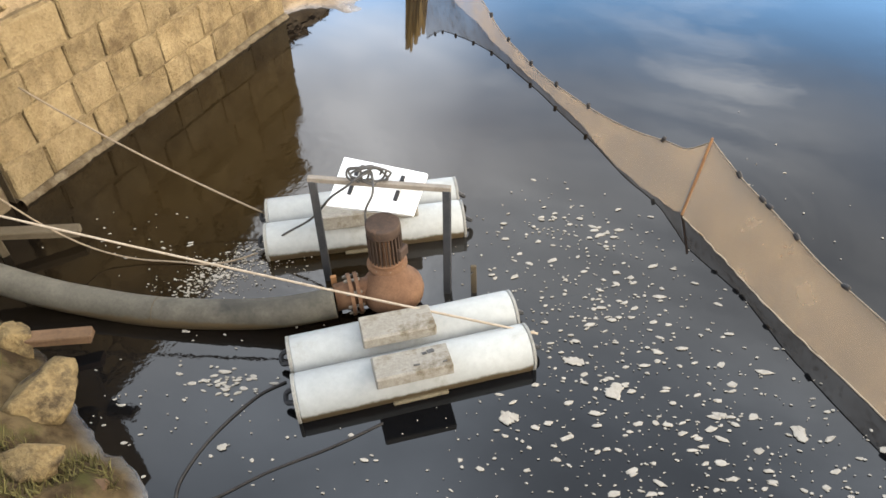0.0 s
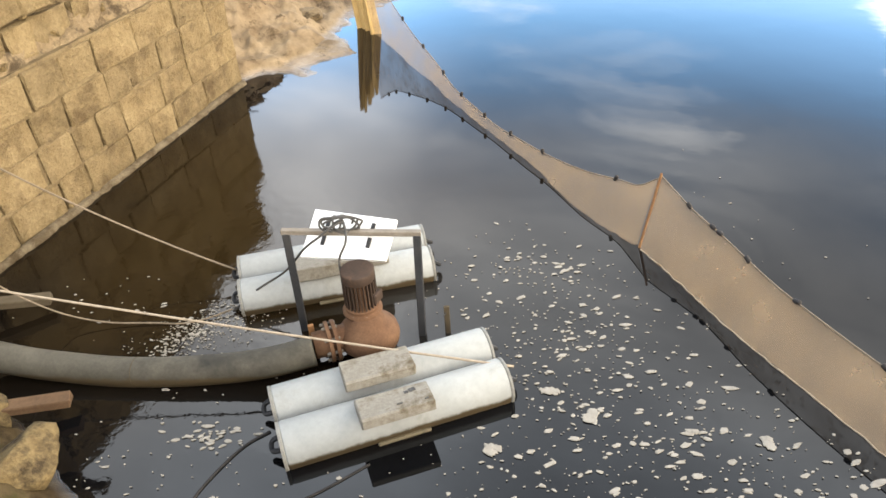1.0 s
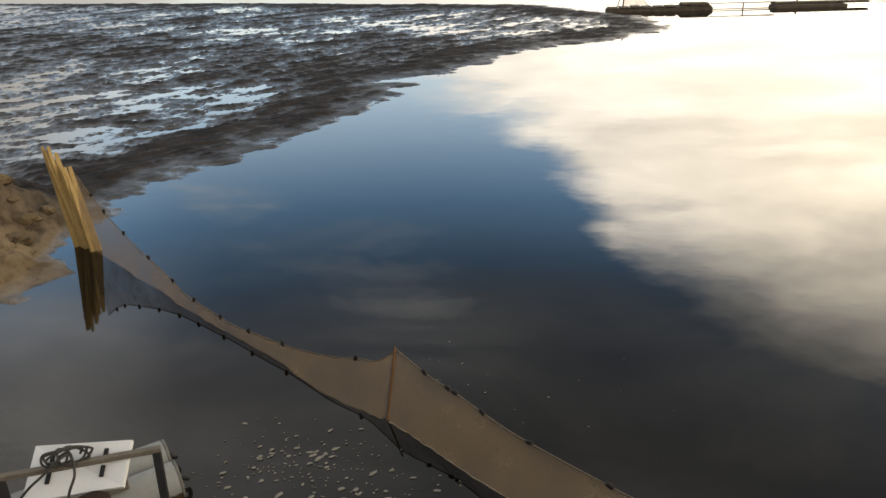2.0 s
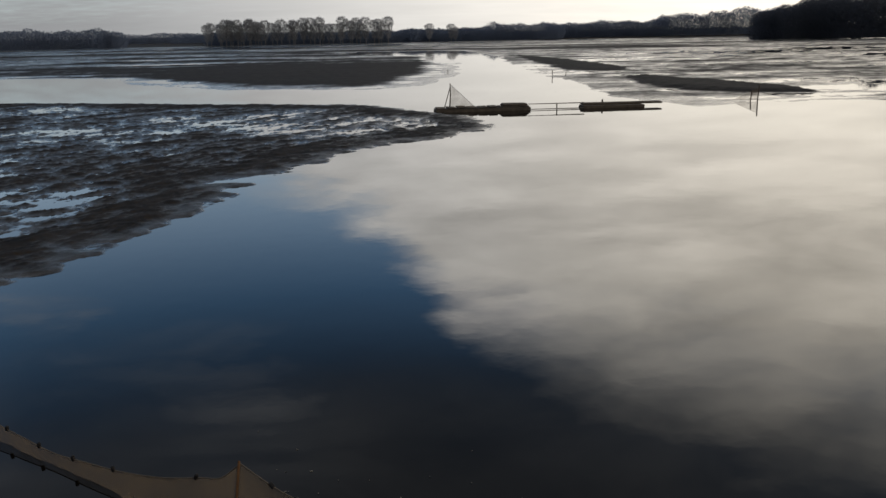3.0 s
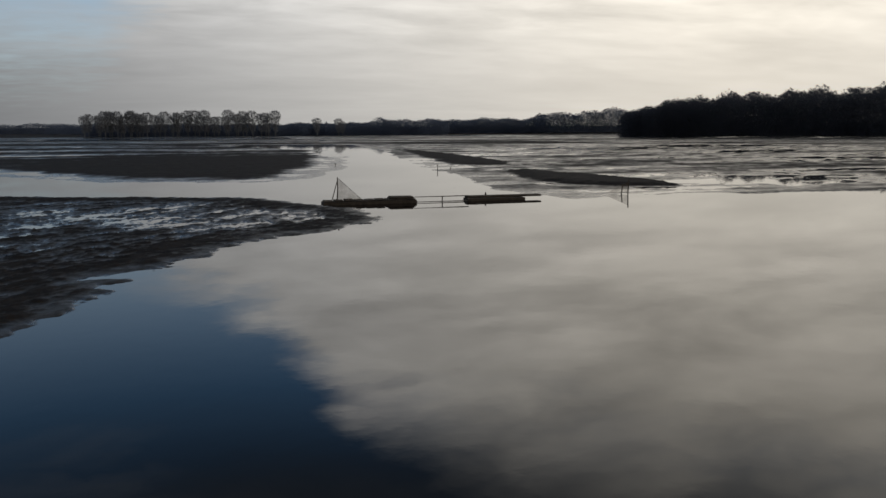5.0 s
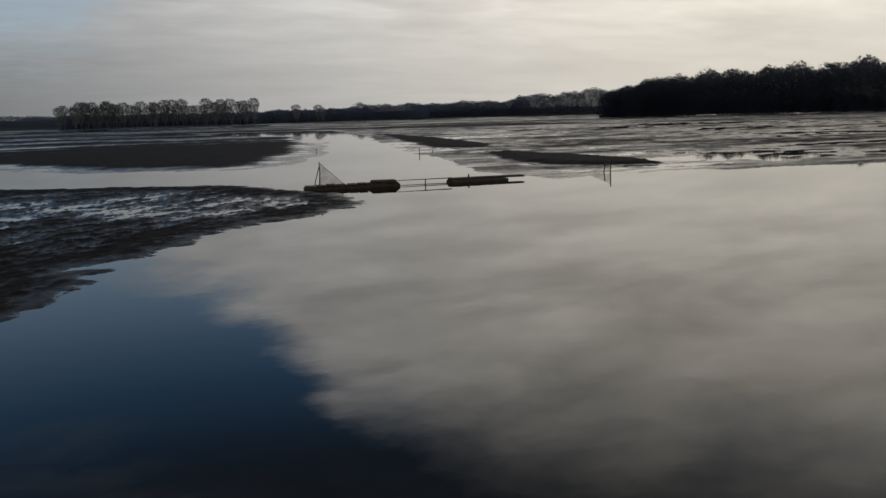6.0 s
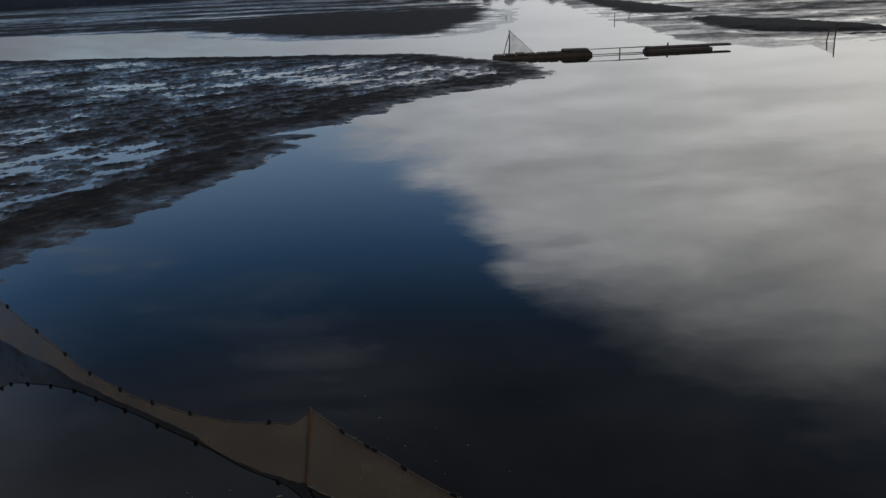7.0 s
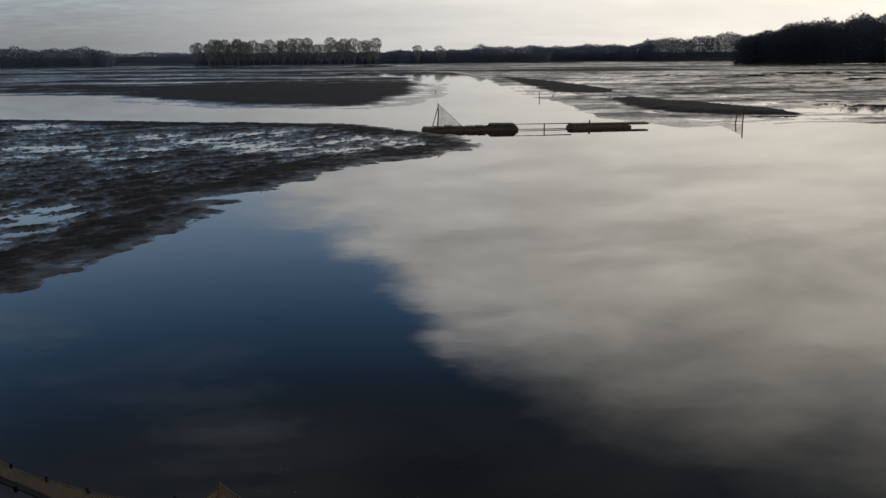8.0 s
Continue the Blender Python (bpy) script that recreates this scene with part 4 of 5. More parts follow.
FOOT_L = [(-0.92, 4.58), (-1.02, 4.66), (-1.16, 4.74), (-1.45, 4.90), (-1.84, 5.25), (-2.2, 5.54), (-2.54, 5.78), (-2.86, 6.03), (-3.21, 6.31), (-3.55, 6.62), (-4.0, 6.98), (-4.5, 7.4), (-4.75, 7.6), (-5.02, 7.81)]
NET_R = [(-0.872, 4.775, 0.465), (-0.60, 4.52, 0.40), (-0.36, 4.31, 0.37), (-0.03, 3.96, 0.36), (0.265, 3.697, 0.36), (0.64, 3.39, 0.36), (0.95, 3.15, 0.36), (1.45, 2.75, 0.37)]
FOOT_R = [(-0.90, 4.50), (-0.66, 4.30), (-0.42, 4.08), (-0.10, 3.80), (0.20, 3.57), (0.56, 3.29), (0.86, 3.05), (1.36, 2.64)]


def net_sheet(tops, feet, name, label, belly, lean=0.0, edged=False):
    """A net hung from its head rope, leaning to where it enters the water."""
    line, base = smooth_path(tops, 12), smooth_path([(x, y, 0) for x, y in feet], 12)
    bm = bmesh.new()
    rows, rng = [], random.Random(17)
    for i, p in enumerate(line):
        d = (line[min(i + 1, len(line) - 1)] - line[max(i - 1, 0)]).xy.normalized()
        side = Vector((d.y, -d.x, 0)) * (1 if belly > 0 else -1)
        row = []
        for k in range(9):
            t = k / 8
            z = p.z * (1 - t) - 0.25 * t
            bulge = abs(belly) * math.sin(math.pi * t) * (0.85 + 0.15 * math.sin(i * 0.33)) + 0.004 * math.sin(i * 0.8 + k) + lean * t * min(1.0, i / 12) * max(0.0, 1 - i / 70)
            s = min(1.0, (p.z - z) / p.z)
            row.append(bm.verts.new((p.x + (base[i].x - p.x) * s + side.x * bulge, p.y + (base[i].y - p.y) * s + side.y * bulge, z)))
        rows.append(row)
    for a, b in zip(rows, rows[1:]):
        for k in range(8):
            bm.faces.new((a[k], a[k + 1], b[k + 1], b[k]))
    bmesh.ops.solidify(bm, geom=list(bm.faces), thickness=0.004)
    ob = tagged(part(name, bm, M_NET, None, smooth=True), label, "net")
    edge = [Vector((q.x, q.y, 0.003)) + Vector((0.012 * noise.noise(Vector((i * 0.31, 1.0, 0))), 0.012 * noise.noise(Vector((i * 0.31, 6.0, 0))), 0)) for i, q in enumerate(base)]
    if edged:
        part("foot_line", tube_bm(edge, lambda t: 0.0045 + 0.003 * noise.noise(Vector((t * 40, 0, 0))), 6), M_ROPE, ob, "pale frayed edge of the net at the waterline")
    part("head_rope", tube_bm([p + Vector((0, 0, 0.004)) for p in line], 0.0045, 6), M_ROPE_DARK, ob, "tan head rope")
    return ob, line


net_l, line_l = net_sheet(NET_L, FOOT_L, "fish_net", "sagging beige fine-mesh net hung between stakes and pole", -0.045, 0.11)
net_r, line_r = net_sheet(NET_R, FOOT_R, "fish_net", "taut beige fine-mesh net panel standing in the water", 0.0, edged=True)


def net_float(p, d, parent):
    m = aim(p - d * 0.022, p + d)
    ob = part("float", lathe_bm([(0.007, 0), (0.014, 0.004), (0.016, 0.025), (0.014, 0.046), (0.007, 0.050)], 10, m), M_FLOAT, parent, "small dark float")
    return ob


def along(line, s):
    k = s * (len(line) - 1)
    i = min(int(k), len(line) - 2)
    return line[i].lerp(line[i + 1], k - i), (line[i + 1] - line[i]).normalized()


rng = random.Random(21)
for s in (0.165, 0.325, 0.415, 0.50, 0.585, 0.66, 0.735, 0.80, 0.86, 0.93):
    p, d = along(line_l, s)
    net_float(p + Vector((0, 0, 0.01)), (Vector((0, 0, 1)) + d * rng.uniform(-0.6, 0.6)).normalized(), net_l)
for s in (0.13, 0.24, 0.27, 0.36, 0.5, 0.685, 0.86):
    p, d = along(line_r, s)
    net_float(p + Vector((0, 0, 0.008)), (d + Vector((0, 0, rng.uniform(-0.4, 0.4)))).normalized(), net_r)

pole_path = [Vector((-0.965, 4.28, -0.6)), Vector((-0.912, 4.53, 0.0)), Vector((-0.862, 4.75, 0.495))]
tagged(part("net_pole", tube_bm(pole_path, lambda t: 0.012 - 0.003 * t, 9), M_POLE), "slim reddish-brown wooden pole holding the net", "pole")

# the bundle of planks that holds the far end of the net
rng = random.Random(31)
for k in range(8):
    fan = k / 7
    foot = Vector((-5.14 + 0.36 * fan + rng.uniform(-0.03, 0.03), 7.86 - 0.22 * fan + rng.uniform(-0.05, 0.05), -0.35))
    top = Vector((-5.42 + 0.30 * fan + rng.uniform(-0.04, 0.04), 7.92 + rng.uniform(-0.05, 0.05), 1.20 - 0.44 * fan + rng.uniform(-0.12, 0.08)))
    d = top - foot
    size = (rng.uniform(0.09, 0.14), rng.uniform(0.025, 0.035), d.length)
    bm = box_bm(size, Matrix.Translation((0, 0, d.length / 2)), 0.004, 0.003, rng)
    for v in bm.verts:
        if v.co.z > d.length * 0.9:                 # split to a slanting point
            v.co.x *= 0.35
            v.co.z += 0.10 if v.co.y > 0 else -0.03
    ob = part("wooden_stake", bm, M_STAKE)
    ob.matrix_world = aim(foot, top) @ pose(0, 0, 0, 0, 0, rng.uniform(-25, 25))
    tagged(ob, "yellowish split wooden stake in a leaning bundle at the bank", "stake", "stakes at the net's end")


# ---- rocks and planks on the bank ----
def rock(name, x, y, z, size, seed, label, mat=None):
    bm = bmesh.new()
    bmesh.ops.create_icosphere(bm, subdivisions=4, radius=1.0)
    dice = random.Random(int(seed * 100))
    cuts = [(Vector((dice.gauss(0, 1), dice.gauss(0, 1), dice.gauss(0.2, 1))).normalized(), dice.uniform(0.62, 0.9)) for _ in range(9)]
    for v in bm.verts:
        q = v.co.normalized()
        k = 1 + 0.30 * noise.noise(q * 1.3 + Vector((seed, 0, 0))) + 0.14 * noise.noise(q * 3.1 + Vector((0, seed, 0))) + 0.13 * noise.noise(q * 7 + Vector((0, 0, seed))) + 0.08 * noise.noise(q * 17 + Vector((seed, seed, seed)))
        cell = noise.cell(q * 1.6 + Vector((seed, seed, 0)))
        v.co = q * (k + 0.06 * cell)
        for cut, depth in cuts:
            over = v.co.dot(cut) - depth
            if over > 0:
                v.co -= cut * over * 0.92
        v.co.x *= size[0]
        v.co.y *= size[1]
        v.co.z *= size[2]
    ob = part(name, bm, mat or M_ROCK, None, smooth=True)
    ob.matrix_world = pose(x, y, z, 0, 0, seed * 47)
    return tagged(ob, label, "rock", "rocks on the bank")


rock("boulder", -3.30, 1.26, 0.16, (0.24, 0.20, 0.15), 1.3, "large pale sandstone boulder at the water's edge")
rock("boulder", -3.82, 1.50, 0.13, (0.13, 0.12, 0.12), 2.7, "pale sandstone lump on the bank")
rock("boulder", -3.62, 1.08, 0.20, (0.20, 0.16, 0.14), 3.9, "pale sandstone lump on the bank")
rock("boulder", -2.88, 0.98, 0.30, (0.15, 0.12, 0.08), 5.1, "earth-stained rock on the bank")


rng = random.Random(91)
for k in range(16):
    x, y = rng.uniform(-8.0, -5.75), rng.uniform(6.4, 9.0)
    z = float(ground_height(np.array([x]), np.array([y]))[0])
    if z > 0.06:
        w = rng.uniform(0.07, 0.20)
        rock("boulder", x, y, z, (w * 1.4, w, w * 0.6), 7.0 + k * 1.37, "earth-coloured rock half sunk in the soil bank", M_SOILROCK)


def plank(a, b, w, h, label, mat=None):
    a, b = Vector(a), Vector(b)
    d = b - a
    ob = part("plank", box_bm((w, h, d.length), Matrix.Translation((0, 0, d.length / 2)), 0.006, 0.004, random.Random(8)), mat or M_WOOD)
    ob.matrix_world = aim(a, b)
    return tagged(ob, label, "plank", "planks in the corner")


plank((-4.95, 1.86, 0.22), (-4.40, 2.40, 0.08), 0.09, 0.05, "weathered plank leaning into the water from the bank")
plank((-4.15, 1.20, 0.20), (-3.50, 1.77, 0.10), 0.09, 0.05, "reddish-brown weathered plank sticking out over the water", M_PLANK)
plank((-4.72, 2.02, -0.2), (-4.86, 2.05, 0.75), 0.05, 0.04, "thin weathered stake in the corner")
plank((-2.98, 0.80, 0.18), (-2.58, 1.118, 0.15), 0.07, 0.04, "reddish weathered plank end on the grassy bank", M_PLANK)
plank((-5.35, 2.28, 2.30), (-4.93, 2.42, 2.30), 0.12, 0.06, "dark beam end sticking out of the abutment over the water", M_DOCK)


# ---- the dock on the far side ----
def dock():
    d = empty("floating_dock", "dark timber floating dock with a thin railed gap", "dock", m=Matrix.Translation((3.83, 34.8, 0)))

    def add(name, size, x, y, z, mat=M_DOCK, label="", bevel=0.02, turn=0.0, parent=None):
        ob = part(name, box_bm((size[0] * 1.065, size[1], size[2]), pose(x * 1.065 - 3.83, y - 32.7, z, 0, 0, turn), bevel, 0.012, random.Random(int(x * 10))), mat, parent or d, label)
        return ob
    left = add("left_section", (4.1, 0.9, 0.16), 5.65, 32.2, 0.06, label="low waterlogged timber float")
    for k in range(9):
        add("deck_board", (0.40, 0.8, 0.05), 3.85 + k * 0.45, 32.2, 0.165 + 0.01 * (k % 3), parent=left)
    add("hump", (1.1, 0.6, 0.13), 7.05, 32.2, 0.235, bevel=0.05, label="rounded pile of netting")
    for y in (31.75, 31.85):
        add("rail", (2.5, 0.03, 0.03), 8.85, y, 0.26 if y > 31.8 else 0.03, M_BAR, bevel=0.004)
    add("rail_post", (0.04, 0.04, 0.30), 8.86, 31.8, 0.12, bevel=0.004)
    right = add("right_section", (2.75, 0.8, 0.13), 11.4, 32.1, 0.05, label="low timber float")
    add("deck", (3.6, 0.5, 0.08), 11.9, 32.3, 0.165, label="raised plank deck", parent=right)
    add("bollard", (0.06, 0.06, 0.14), 11.1, 32.5, 0.26)
    tagged(d, "dark timber floating dock with a thin railed gap", "dock")
    mast = empty("net_mast", "leaning mast with a triangular drying net on the dock", "mast", m=Matrix.Translation((4.53, 34.4, 0.13)))
    part("mast_pole", tube_bm([Vector((0, 0, 0)), Vector((0.04, 0, 0.6)), Vector((0.03, 0, 1.12))], lambda t: 0.035 - 0.015 * t, 7), M_DOCK, mast)
    part("brace", tube_bm([Vector((-0.25, 0, 0)), Vector((0.03, 0, 0.95))], 0.02, 6), M_DOCK, mast)
    bm = bmesh.new()
    for a, b, c in (((0.03, 0, 1.1), (0.05, 0, 0.05), (1.15, -0.05, 0.05)),):
        vs = [bm.verts.new(v) for v in (a, b, c)]
        bm.faces.new(vs)
    bmesh.ops.solidify(bm, geom=list(bm.faces), thickness=0.004)
    part("drying_net", bm, M_THIN, mast, "thin hanging net")
    part("net_line", tube_bm([Vector((0.03, 0, 1.1)), Vector((1.15, -0.05, 0.05))], 0.008, 5), M_DOCK, mast)


dock()


def far_pole(x, y, h, lean=0.0, label="thin dark pole standing in the shallows"):
    ob = part("pole", tube_bm([Vector((0, 0, -0.4)), Vector((lean, 0, h))], 0.03, 6), M_DOCK)
    ob.matrix_world = Matrix.Translation((x, y, 0))
    return tagged(ob, label, "pole", "poles in the shallows")


net_stand = far_pole(19.9, 35.2, 0.75, 0.05, "thin dark pole with a scrap of hanging net in the shallows")
bm = bmesh.new()
bm.faces.new([bm.verts.new(v) for v in ((0.03, 0, 0.62), (-0.02, 0, 0.04), (-1.25, 0.1, 0.05))])
bmesh.ops.solidify(bm, geom=list(bm.faces), thickness=0.004)
part("hung_net", bm, M_THIN, net_stand, "thin hanging net")
far_pole(19.55, 35.3, 0.45, 0.1)
far_pole(16.2, 60, 0.5)
far_pole(17.3, 60.5, 0.3, 0.2)
far_pole(8.9, 69, 0.35)


# ---- foam on the water ----
def flake(bm, x, y, size, stretch, turn, rng, n=9, z=0.002, thick=0.004):
    ring = []
    for k in range(n):
        a = 2 * math.pi * k / n
        r = size * (0.62 + 0.55 * rng.random())
        px, py = r * math.cos(a) * stretch, r * math.sin(a)
        ring.append((x + px * math.cos(turn) - py * math.sin(turn), y + px * math.sin(turn) + py * math.cos(turn)))
    low = [bm.verts.new((px, py, z)) for px, py in ring]
    high = [bm.verts.new((x + (px - x) * 0.8, y + (py - y) * 0.8, z + thick)) for px, py in ring]
    for k in range(n):
        bm.faces.new((low[k], low[(k + 1) % n], high[(k + 1) % n], high[k]))
    bm.faces.new(high)


def foam():
    rng = random.Random(77)
    bm = bmesh.new()

    def scatter(count, cx, cy, sx, sy, turn, lo, hi, keep):
        for _ in range(count):
            u, v = rng.gauss(0, 1), rng.gauss(0, 1)
            x = cx + u * sx * math.cos(turn) - v * sy * math.sin(turn)
            y = cy + u * sx * math.sin(turn) + v * sy * math.cos(turn)
            if keep(x, y):
                flake(bm, x, y, 0.66 * (lo + (hi - lo) * rng.random() ** 3), rng.uniform(1.0, 2.8), rng.uniform(0.0, 1.0), rng, rng.choice((7, 8, 9)), rng.uniform(0.001, 0.005))

    def open_water(x, y):
        net = y < 4.35 - 0.80 * (x + 0.92) if x > -0.92 else y < 4.4 - 0.75 * (x + 0.92)
        blocked = abs((x + 1.83) * -0.707 + (y - 2.55) * 0.707) < 0.33 and abs((x + 1.83) * 0.707 + (y - 2.55) * 0.707) < 0.68
        return net and not blocked and y > 0.5

    scatter(620, -0.35, 2.45, 0.85, 0.55, -0.7, 0.006, 0.026, open_water)
    scatter(150, 0.15, 2.80, 0.45, 0.38, -0.7, 0.007, 0.036, open_water)
    scatter(650, -0.30, 2.50, 0.9, 0.6, -0.7, 0.003, 0.007, open_water)
    scatter(160, -1.35, 1.45, 0.75, 0.35, -0.3, 0.005, 0.022, open_water)
    scatter(110, -1.2, 3.75, 0.35, 0.45, 0.5, 0.006, 0.03, open_water)
    scatter(90, -1.50, 4.02, 0.28, 0.16, 0.3, 0.005, 0.024, open_water)
    scatter(160, -1.05, 3.40, 0.28, 0.34, 0.2, 0.004, 0.022, open_water)
    scatter(520, -3.33, 2.55, 0.09, 0.20, -0.35, 0.003, 0.012, lambda x, y: y > 2.25)
    scatter(260, -3.12, 2.72, 0.16, 0.20, -0.35, 0.002, 0.008, lambda x, y: y > 2.3)
    scatter(60, -3.7, 2.5, 0.45, 0.25, 0.0, 0.005, 0.016, lambda x, y: y > 2.2)
    scatter(60, -2.75, 1.75, 0.45, 0.25, 0.6, 0.005, 0.020, lambda x, y: True)
    scatter(40, -2.62, 1.93, 0.08, 0.05, 0.6, 0.01, 0.025, lambda x, y: True)
    scatter(25, 0.0, 4.9, 0.5, 0.4, 0.0, 0.004, 0.010, lambda x, y: True)
    tagged(part("foam", bm, M_FOAM), "scattered cream flecks of foam drifting on the water", "foam", kind="stuff")
    for x, y, s in ((-1.03, 2.98, 0.055), (-0.77, 2.90, 0.06), (-1.18, 2.46, 0.055), (0.13, 3.07, 0.05), (-0.72, 2.05, 0.045), (-2.36, 1.60, 0.03)):
        b = bmesh.new()
        for k in range(7):
            flake(b, x + rng.gauss(0, 0.30) * s, y + rng.gauss(0, 0.30) * s, s * rng.uniform(0.34, 0.55), 1.4, rng.uniform(-0.6, 0.6), rng, 13, 0.004 + 0.0006 * k, 0.004)
        tagged(part("foam_clump", b, M_FOAM), "large cream clump of foam floating on the water", "foam", "foam clumps")


foam()


# ---- grass on the near bank ----
def grass():
    rng = random.Random(55)
    bm = bmesh.new()
    xs = np.array([rng.uniform(-3.15, -2.05) for _ in range(4200)])
    ys = np.array([rng.uniform(0.55, 1.32) for _ in range(4200)])
    zs, tuft = ground_height(xs, ys), layers(xs * 5, ys * 5, 130, 3)
    for x, y, z, k in zip(xs.tolist(), ys.tolist(), zs.tolist(), tuft.tolist()):
        if k < 0.05:
            continue
        if z < 0.07:
            continue
        h, a = rng.uniform(0.02, 0.075), rng.uniform(0, 6.28)
        dx, dy = math.cos(a) * 0.005, math.sin(a) * 0.005
        tip = (x + rng.uniform(-0.05, 0.05), y + rng.uniform(-0.05, 0.05), z + h)
        bm.faces.new([bm.verts.new((x - dx, y - dy, z - 0.01)), bm.verts.new((x + dx, y + dy, z - 0.01)), bm.verts.new(tip)])
    tagged(part("grass", bm, M_GRASS), "tuft of dry yellow-green grass on the bank", "grass", kind="stuff")


grass()


def bank_litter():
    """Dead twigs and leaves scattered on the soil at the end of the wall."""
    rng = random.Random(77)
    spots = [(rng.uniform(-8.2, -5.35), rng.uniform(5.9, 9.6)) for _ in range(2600)]
    xs, ys = np.array([p[0] for p in spots]), np.array([p[1] for p in spots])
    zs, thick = ground_height(xs, ys), layers(xs * 1.6, ys * 1.6, 140, 3)
    twigs, leaves, k = bmesh.new(), bmesh.new(), 0
    for x, y, z, dense in zip(xs.tolist(), ys.tolist(), zs.tolist(), thick.tolist()):
        if z < 0.45 or x > -5.8:
            continue
        k += 1
        if k % 17 == 0 and dense > -0.15:
            a, n = rng.uniform(0, 6.28), rng.uniform(0.10, 0.45)
            mid = Vector((x, y, z + rng.uniform(0.015, 0.06)))
            d = Vector((math.cos(a) * n / 2, math.sin(a) * n / 2, rng.uniform(-0.02, 0.06)))
            bend = Vector((rng.uniform(-0.04, 0.04), rng.uniform(-0.04, 0.04), rng.uniform(0, 0.04)))
            tube_bm([mid - d, mid + bend, mid + d], rng.uniform(0.003, 0.007), 5, twigs)
        elif dense > -0.05:
            flake(leaves, x, y, rng.uniform(0.015, 0.045), rng.uniform(1.0, 2.2), rng.uniform(0, 6.28), rng, 5, z + 0.012, 0.004)
    tagged(part("twigs", twigs, M_STEM), "dead brown twigs scattered on the soil bank", "twigs", kind="stuff")
    tagged(part("leaf_litter", leaves, M_LITTER), "dry brown leaf litter on the soil bank", "leaves", kind="stuff")


bank_litter()


# ---- woods on the far shore ----
def twig_cloud(rng, h, wide, n, tall=0.75, size=0.35, vase=0.0):
    """Crown of many small slanting twig blades, rounded or (vase) spreading towards the top."""
    verts, faces = [], []
    for _ in range(n):
        u = rng.random() ** (0.75 if vase else 1.0)
        z = h * (1 - tall + tall * u)
        round_r = math.sqrt(max(0.0, 1 - (2 * u * 0.92 - 0.80) ** 2)) if not vase else (0.30 + 0.75 * u) * math.sqrt(max(0.0, 1 - max(0.0, (u - 0.72) / 0.29) ** 2))
        r = wide * round_r * rng.random() ** 0.4
        a = rng.uniform(0, 6.283)
        p = Vector((r * math.cos(a), r * math.sin(a), z))
        lean = 0.35 if vase else 0.9
        d = Vector((math.cos(a) * lean + rng.uniform(-0.5, 0.5), math.sin(a) * lean + rng.uniform(-0.5, 0.5), rng.uniform(0.2, 1.2) + (0.6 if vase else 0))).normalized()
        w = d.orthogonal().normalized() * size * rng.uniform(0.12, 0.28)
        w.rotate(Matrix.Rotation(rng.uniform(0, 3.14), 3, d))
        q = p + d * size * rng.uniform(1.0, 2.6)
        k = len(verts)
        verts += [p - w, p + w, q]
        faces.append((k, k + 1, k + 2))
    return verts, faces


def limbs(rng, h, wide, n=14):
    bm = bmesh.new()
    tube_bm([Vector((0, 0, -0.4)), Vector((rng.uniform(-0.1, 0.1), 0, h * 0.35)), Vector((rng.uniform(-0.3, 0.3), 0.1, h * 0.7)), Vector((0, 0, h * 0.95))], lambda t: h * 0.020 * (1.05 - t), 5, bm)
    for _ in range(n):
        z = h * rng.uniform(0.25, 0.8)
        a = rng.uniform(0, 6.283)
        reach = wide * rng.uniform(0.5, 0.95)
        p = Vector((0, 0, z))
        q = Vector((reach * math.cos(a) * 0.6, reach * math.sin(a) * 0.6, z + h * 0.10))
        e = Vector((reach * math.cos(a), reach * math.sin(a), z + h * rng.uniform(0.16, 0.3)))
        tube_bm([p, q, e], lambda t: h * 0.009 * (1.1 - t), 3, bm)
    return bm


def make_tree(h, wide, seed, label, n=800):
    rng = random.Random(seed)
    t = empty("tree", label, "tree", "trees on the far shore")
    part("trunk", limbs(rng, h, wide), M_BARK, t)
    v, f = twig_cloud(rng, h * 0.96, wide, n, 0.82, 0.5, 1.0)
    link_mesh("crown", v, f, M_BARK, t)
    return t


def at(az, dist):
    a = radians(az)
    x, y = dist * math.sin(a), dist * math.cos(a)
    return x, y, float(ground_height(np.array([x]), np.array([y]))[0])


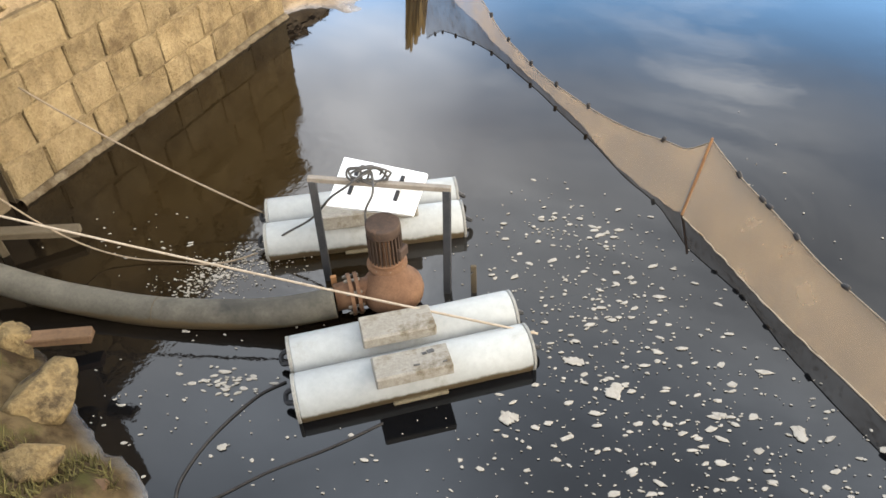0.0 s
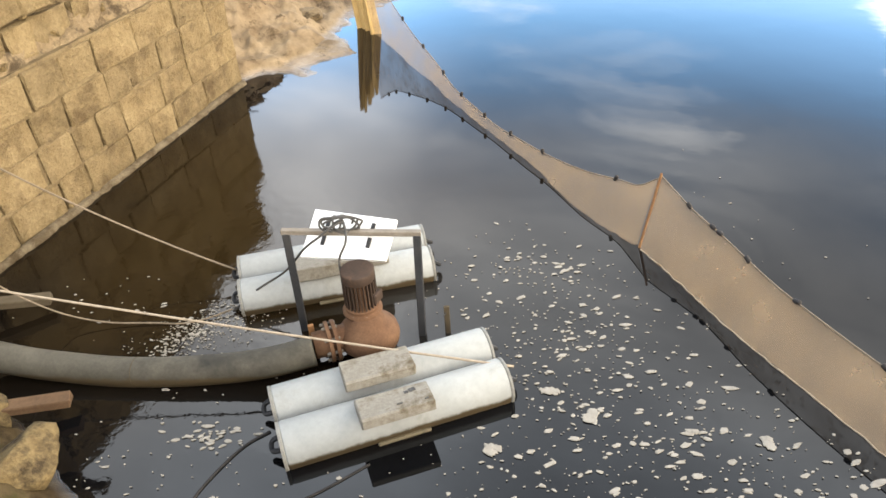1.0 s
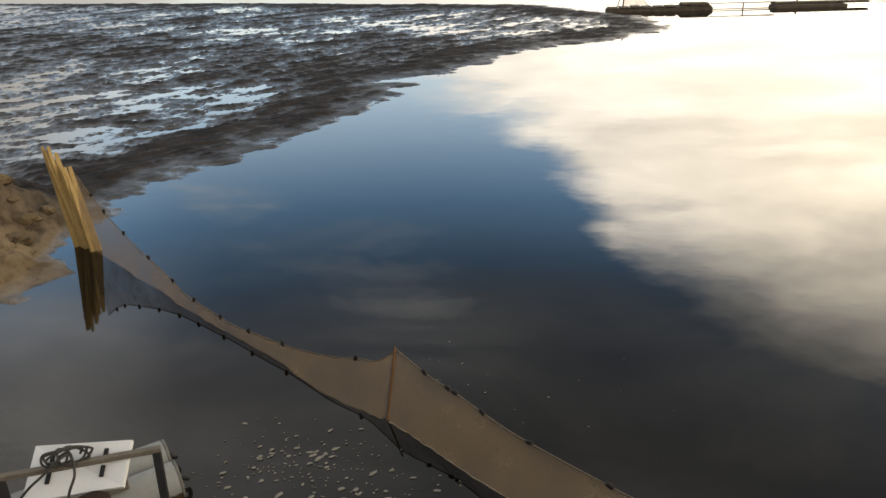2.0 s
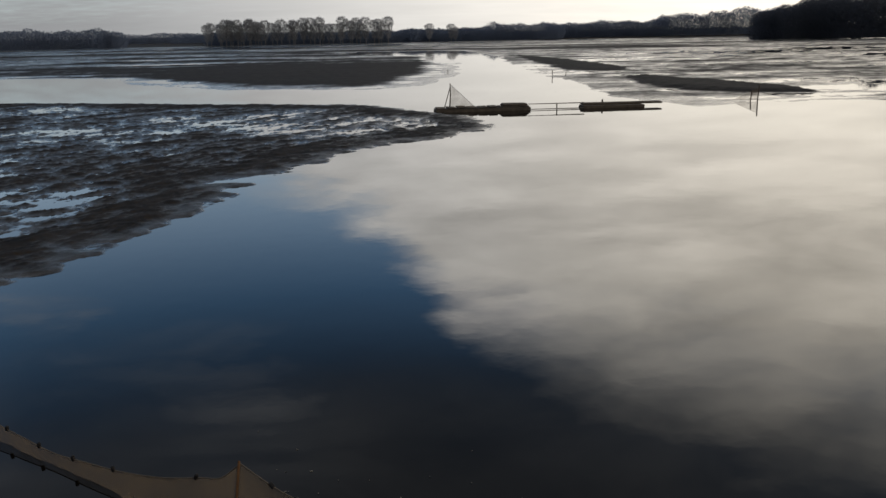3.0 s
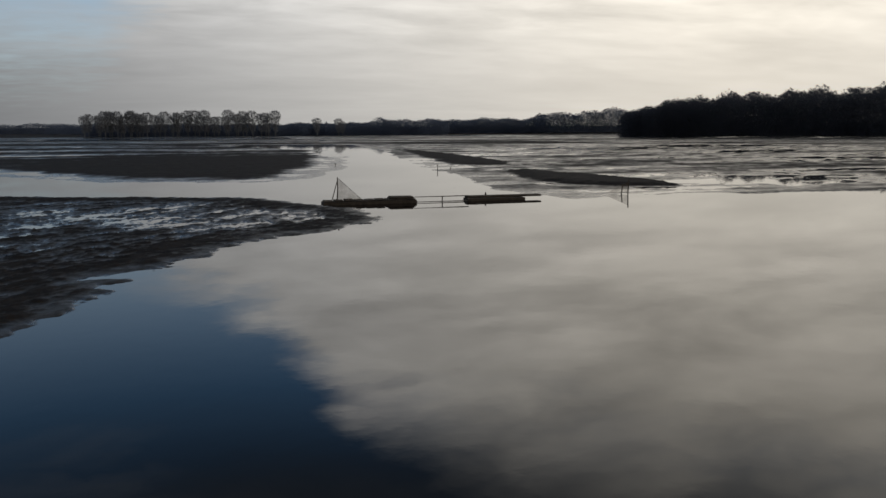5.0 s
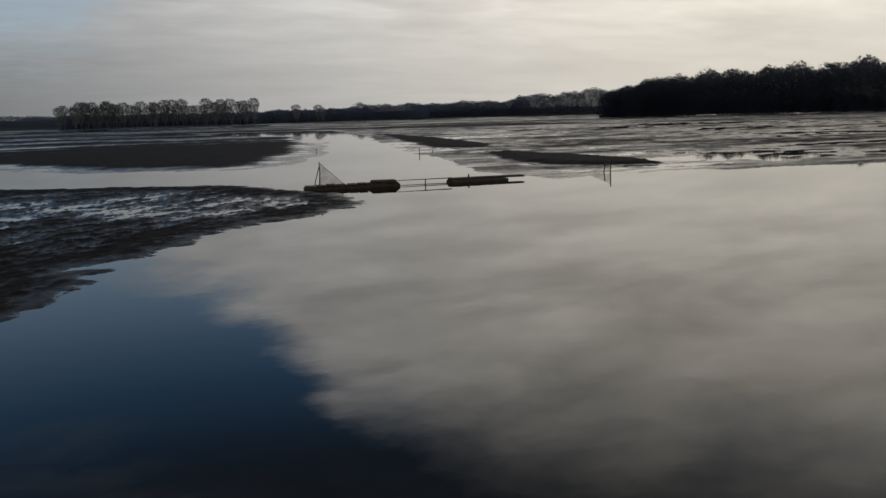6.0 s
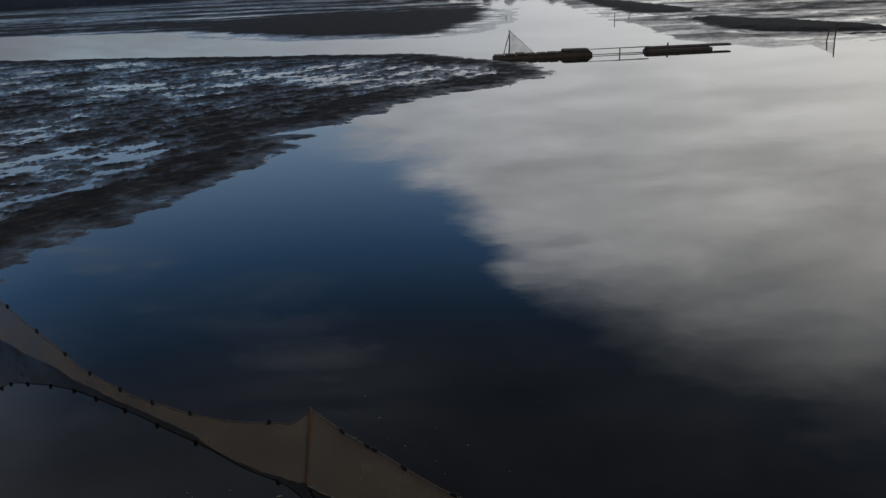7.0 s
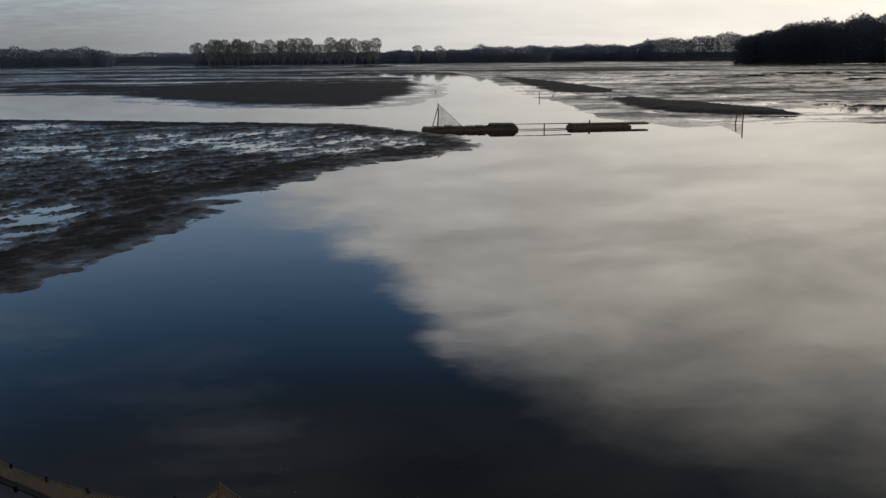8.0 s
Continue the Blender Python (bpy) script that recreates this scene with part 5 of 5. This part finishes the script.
def woods():
    rng = random.Random(4)
    kinds = [make_tree(12.6, 3.1, 60 + k, "tall bare winter tree in the row on the far shore") for k in range(3)]
    for k, t in enumerate(kinds):
        t.matrix_world = Matrix.Translation(at(-8.6 + 0.8 * k, 402))
    for k in range(38):
        az = -9.8 + 12.6 * k / 37 + rng.uniform(-0.2, 0.2)
        s = rng.uniform(0.78, 1.06)
        copy_thing(kinds[k % 3], Matrix.Translation(at(az, 402 + rng.uniform(-8, 8))) @ pose(0, 0, 0, 0, 0, rng.uniform(0, 360)) @ Matrix.Diagonal((s * 1.1, s * 1.1, s, 1)))
    for az, s in ((6.0, 0.75), (7.6, 0.72), (7.9, 0.6)):
        copy_thing(kinds[1], Matrix.Translation(at(az, 410)) @ Matrix.Diagonal((s * 1.3, s * 1.3, s, 1)))

    def belt(name, spans, label, mat, dense):
        verts, faces = [], []
        for az0, az1, d0, d1, h0, h1, count, wide in spans:
            for k in range(count):
                t = (k + rng.random()) / count
                az, d = az0 + (az1 - az0) * t, d0 + (d1 - d0) * t + rng.uniform(-6, 14)
                h = (h0 + (h1 - h0) * t) * (rng.uniform(0.86, 1.04) + 0.10 * math.sin(az * 2.3) * math.sin(az * 0.9 + 1))
                x, y, z = at(az, d)
                v, f = twig_cloud(rng, h, wide * rng.uniform(0.8, 1.2), dense, 0.97, 0.45)
                base = len(verts)
                verts += [(p.x + x, p.y + y, p.z + z - 0.3) for p in v]
                faces += [tuple(i + base for i in q) for q in f]
        return tagged(link_mesh(name, verts, faces, mat), label, "woods", kind="stuff")

    belt("woods", [(28.9, 33, 283, 283, 9.6, 13.0, 80, 3.2), (32.5, 56, 283, 283, 13.5, 18, 420, 3.4), (33, 56, 300, 300, 15, 19.5, 200, 3.8)], "dark bare wood at the edge of the flats", M_FIR, 460)
    # far belt in the pale blue colour that imitates distance haze
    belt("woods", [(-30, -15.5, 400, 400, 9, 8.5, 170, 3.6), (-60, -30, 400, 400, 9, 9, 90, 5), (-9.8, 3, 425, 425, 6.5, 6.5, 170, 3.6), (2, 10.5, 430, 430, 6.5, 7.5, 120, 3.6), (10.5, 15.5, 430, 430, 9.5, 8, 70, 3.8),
                   (14.5, 23, 480, 480, 8.5, 9.5, 180, 3.8), (22.5, 34, 480, 480, 11.5, 17, 240, 4.2), (-17, -9, 640, 640, 7, 8, 90, 4.6), (-12, 12, 560, 560, 6, 7, 180, 4.4)], "dark belt of far woods, its colour tinted bluish for haze", M_FAR, 400)


woods()
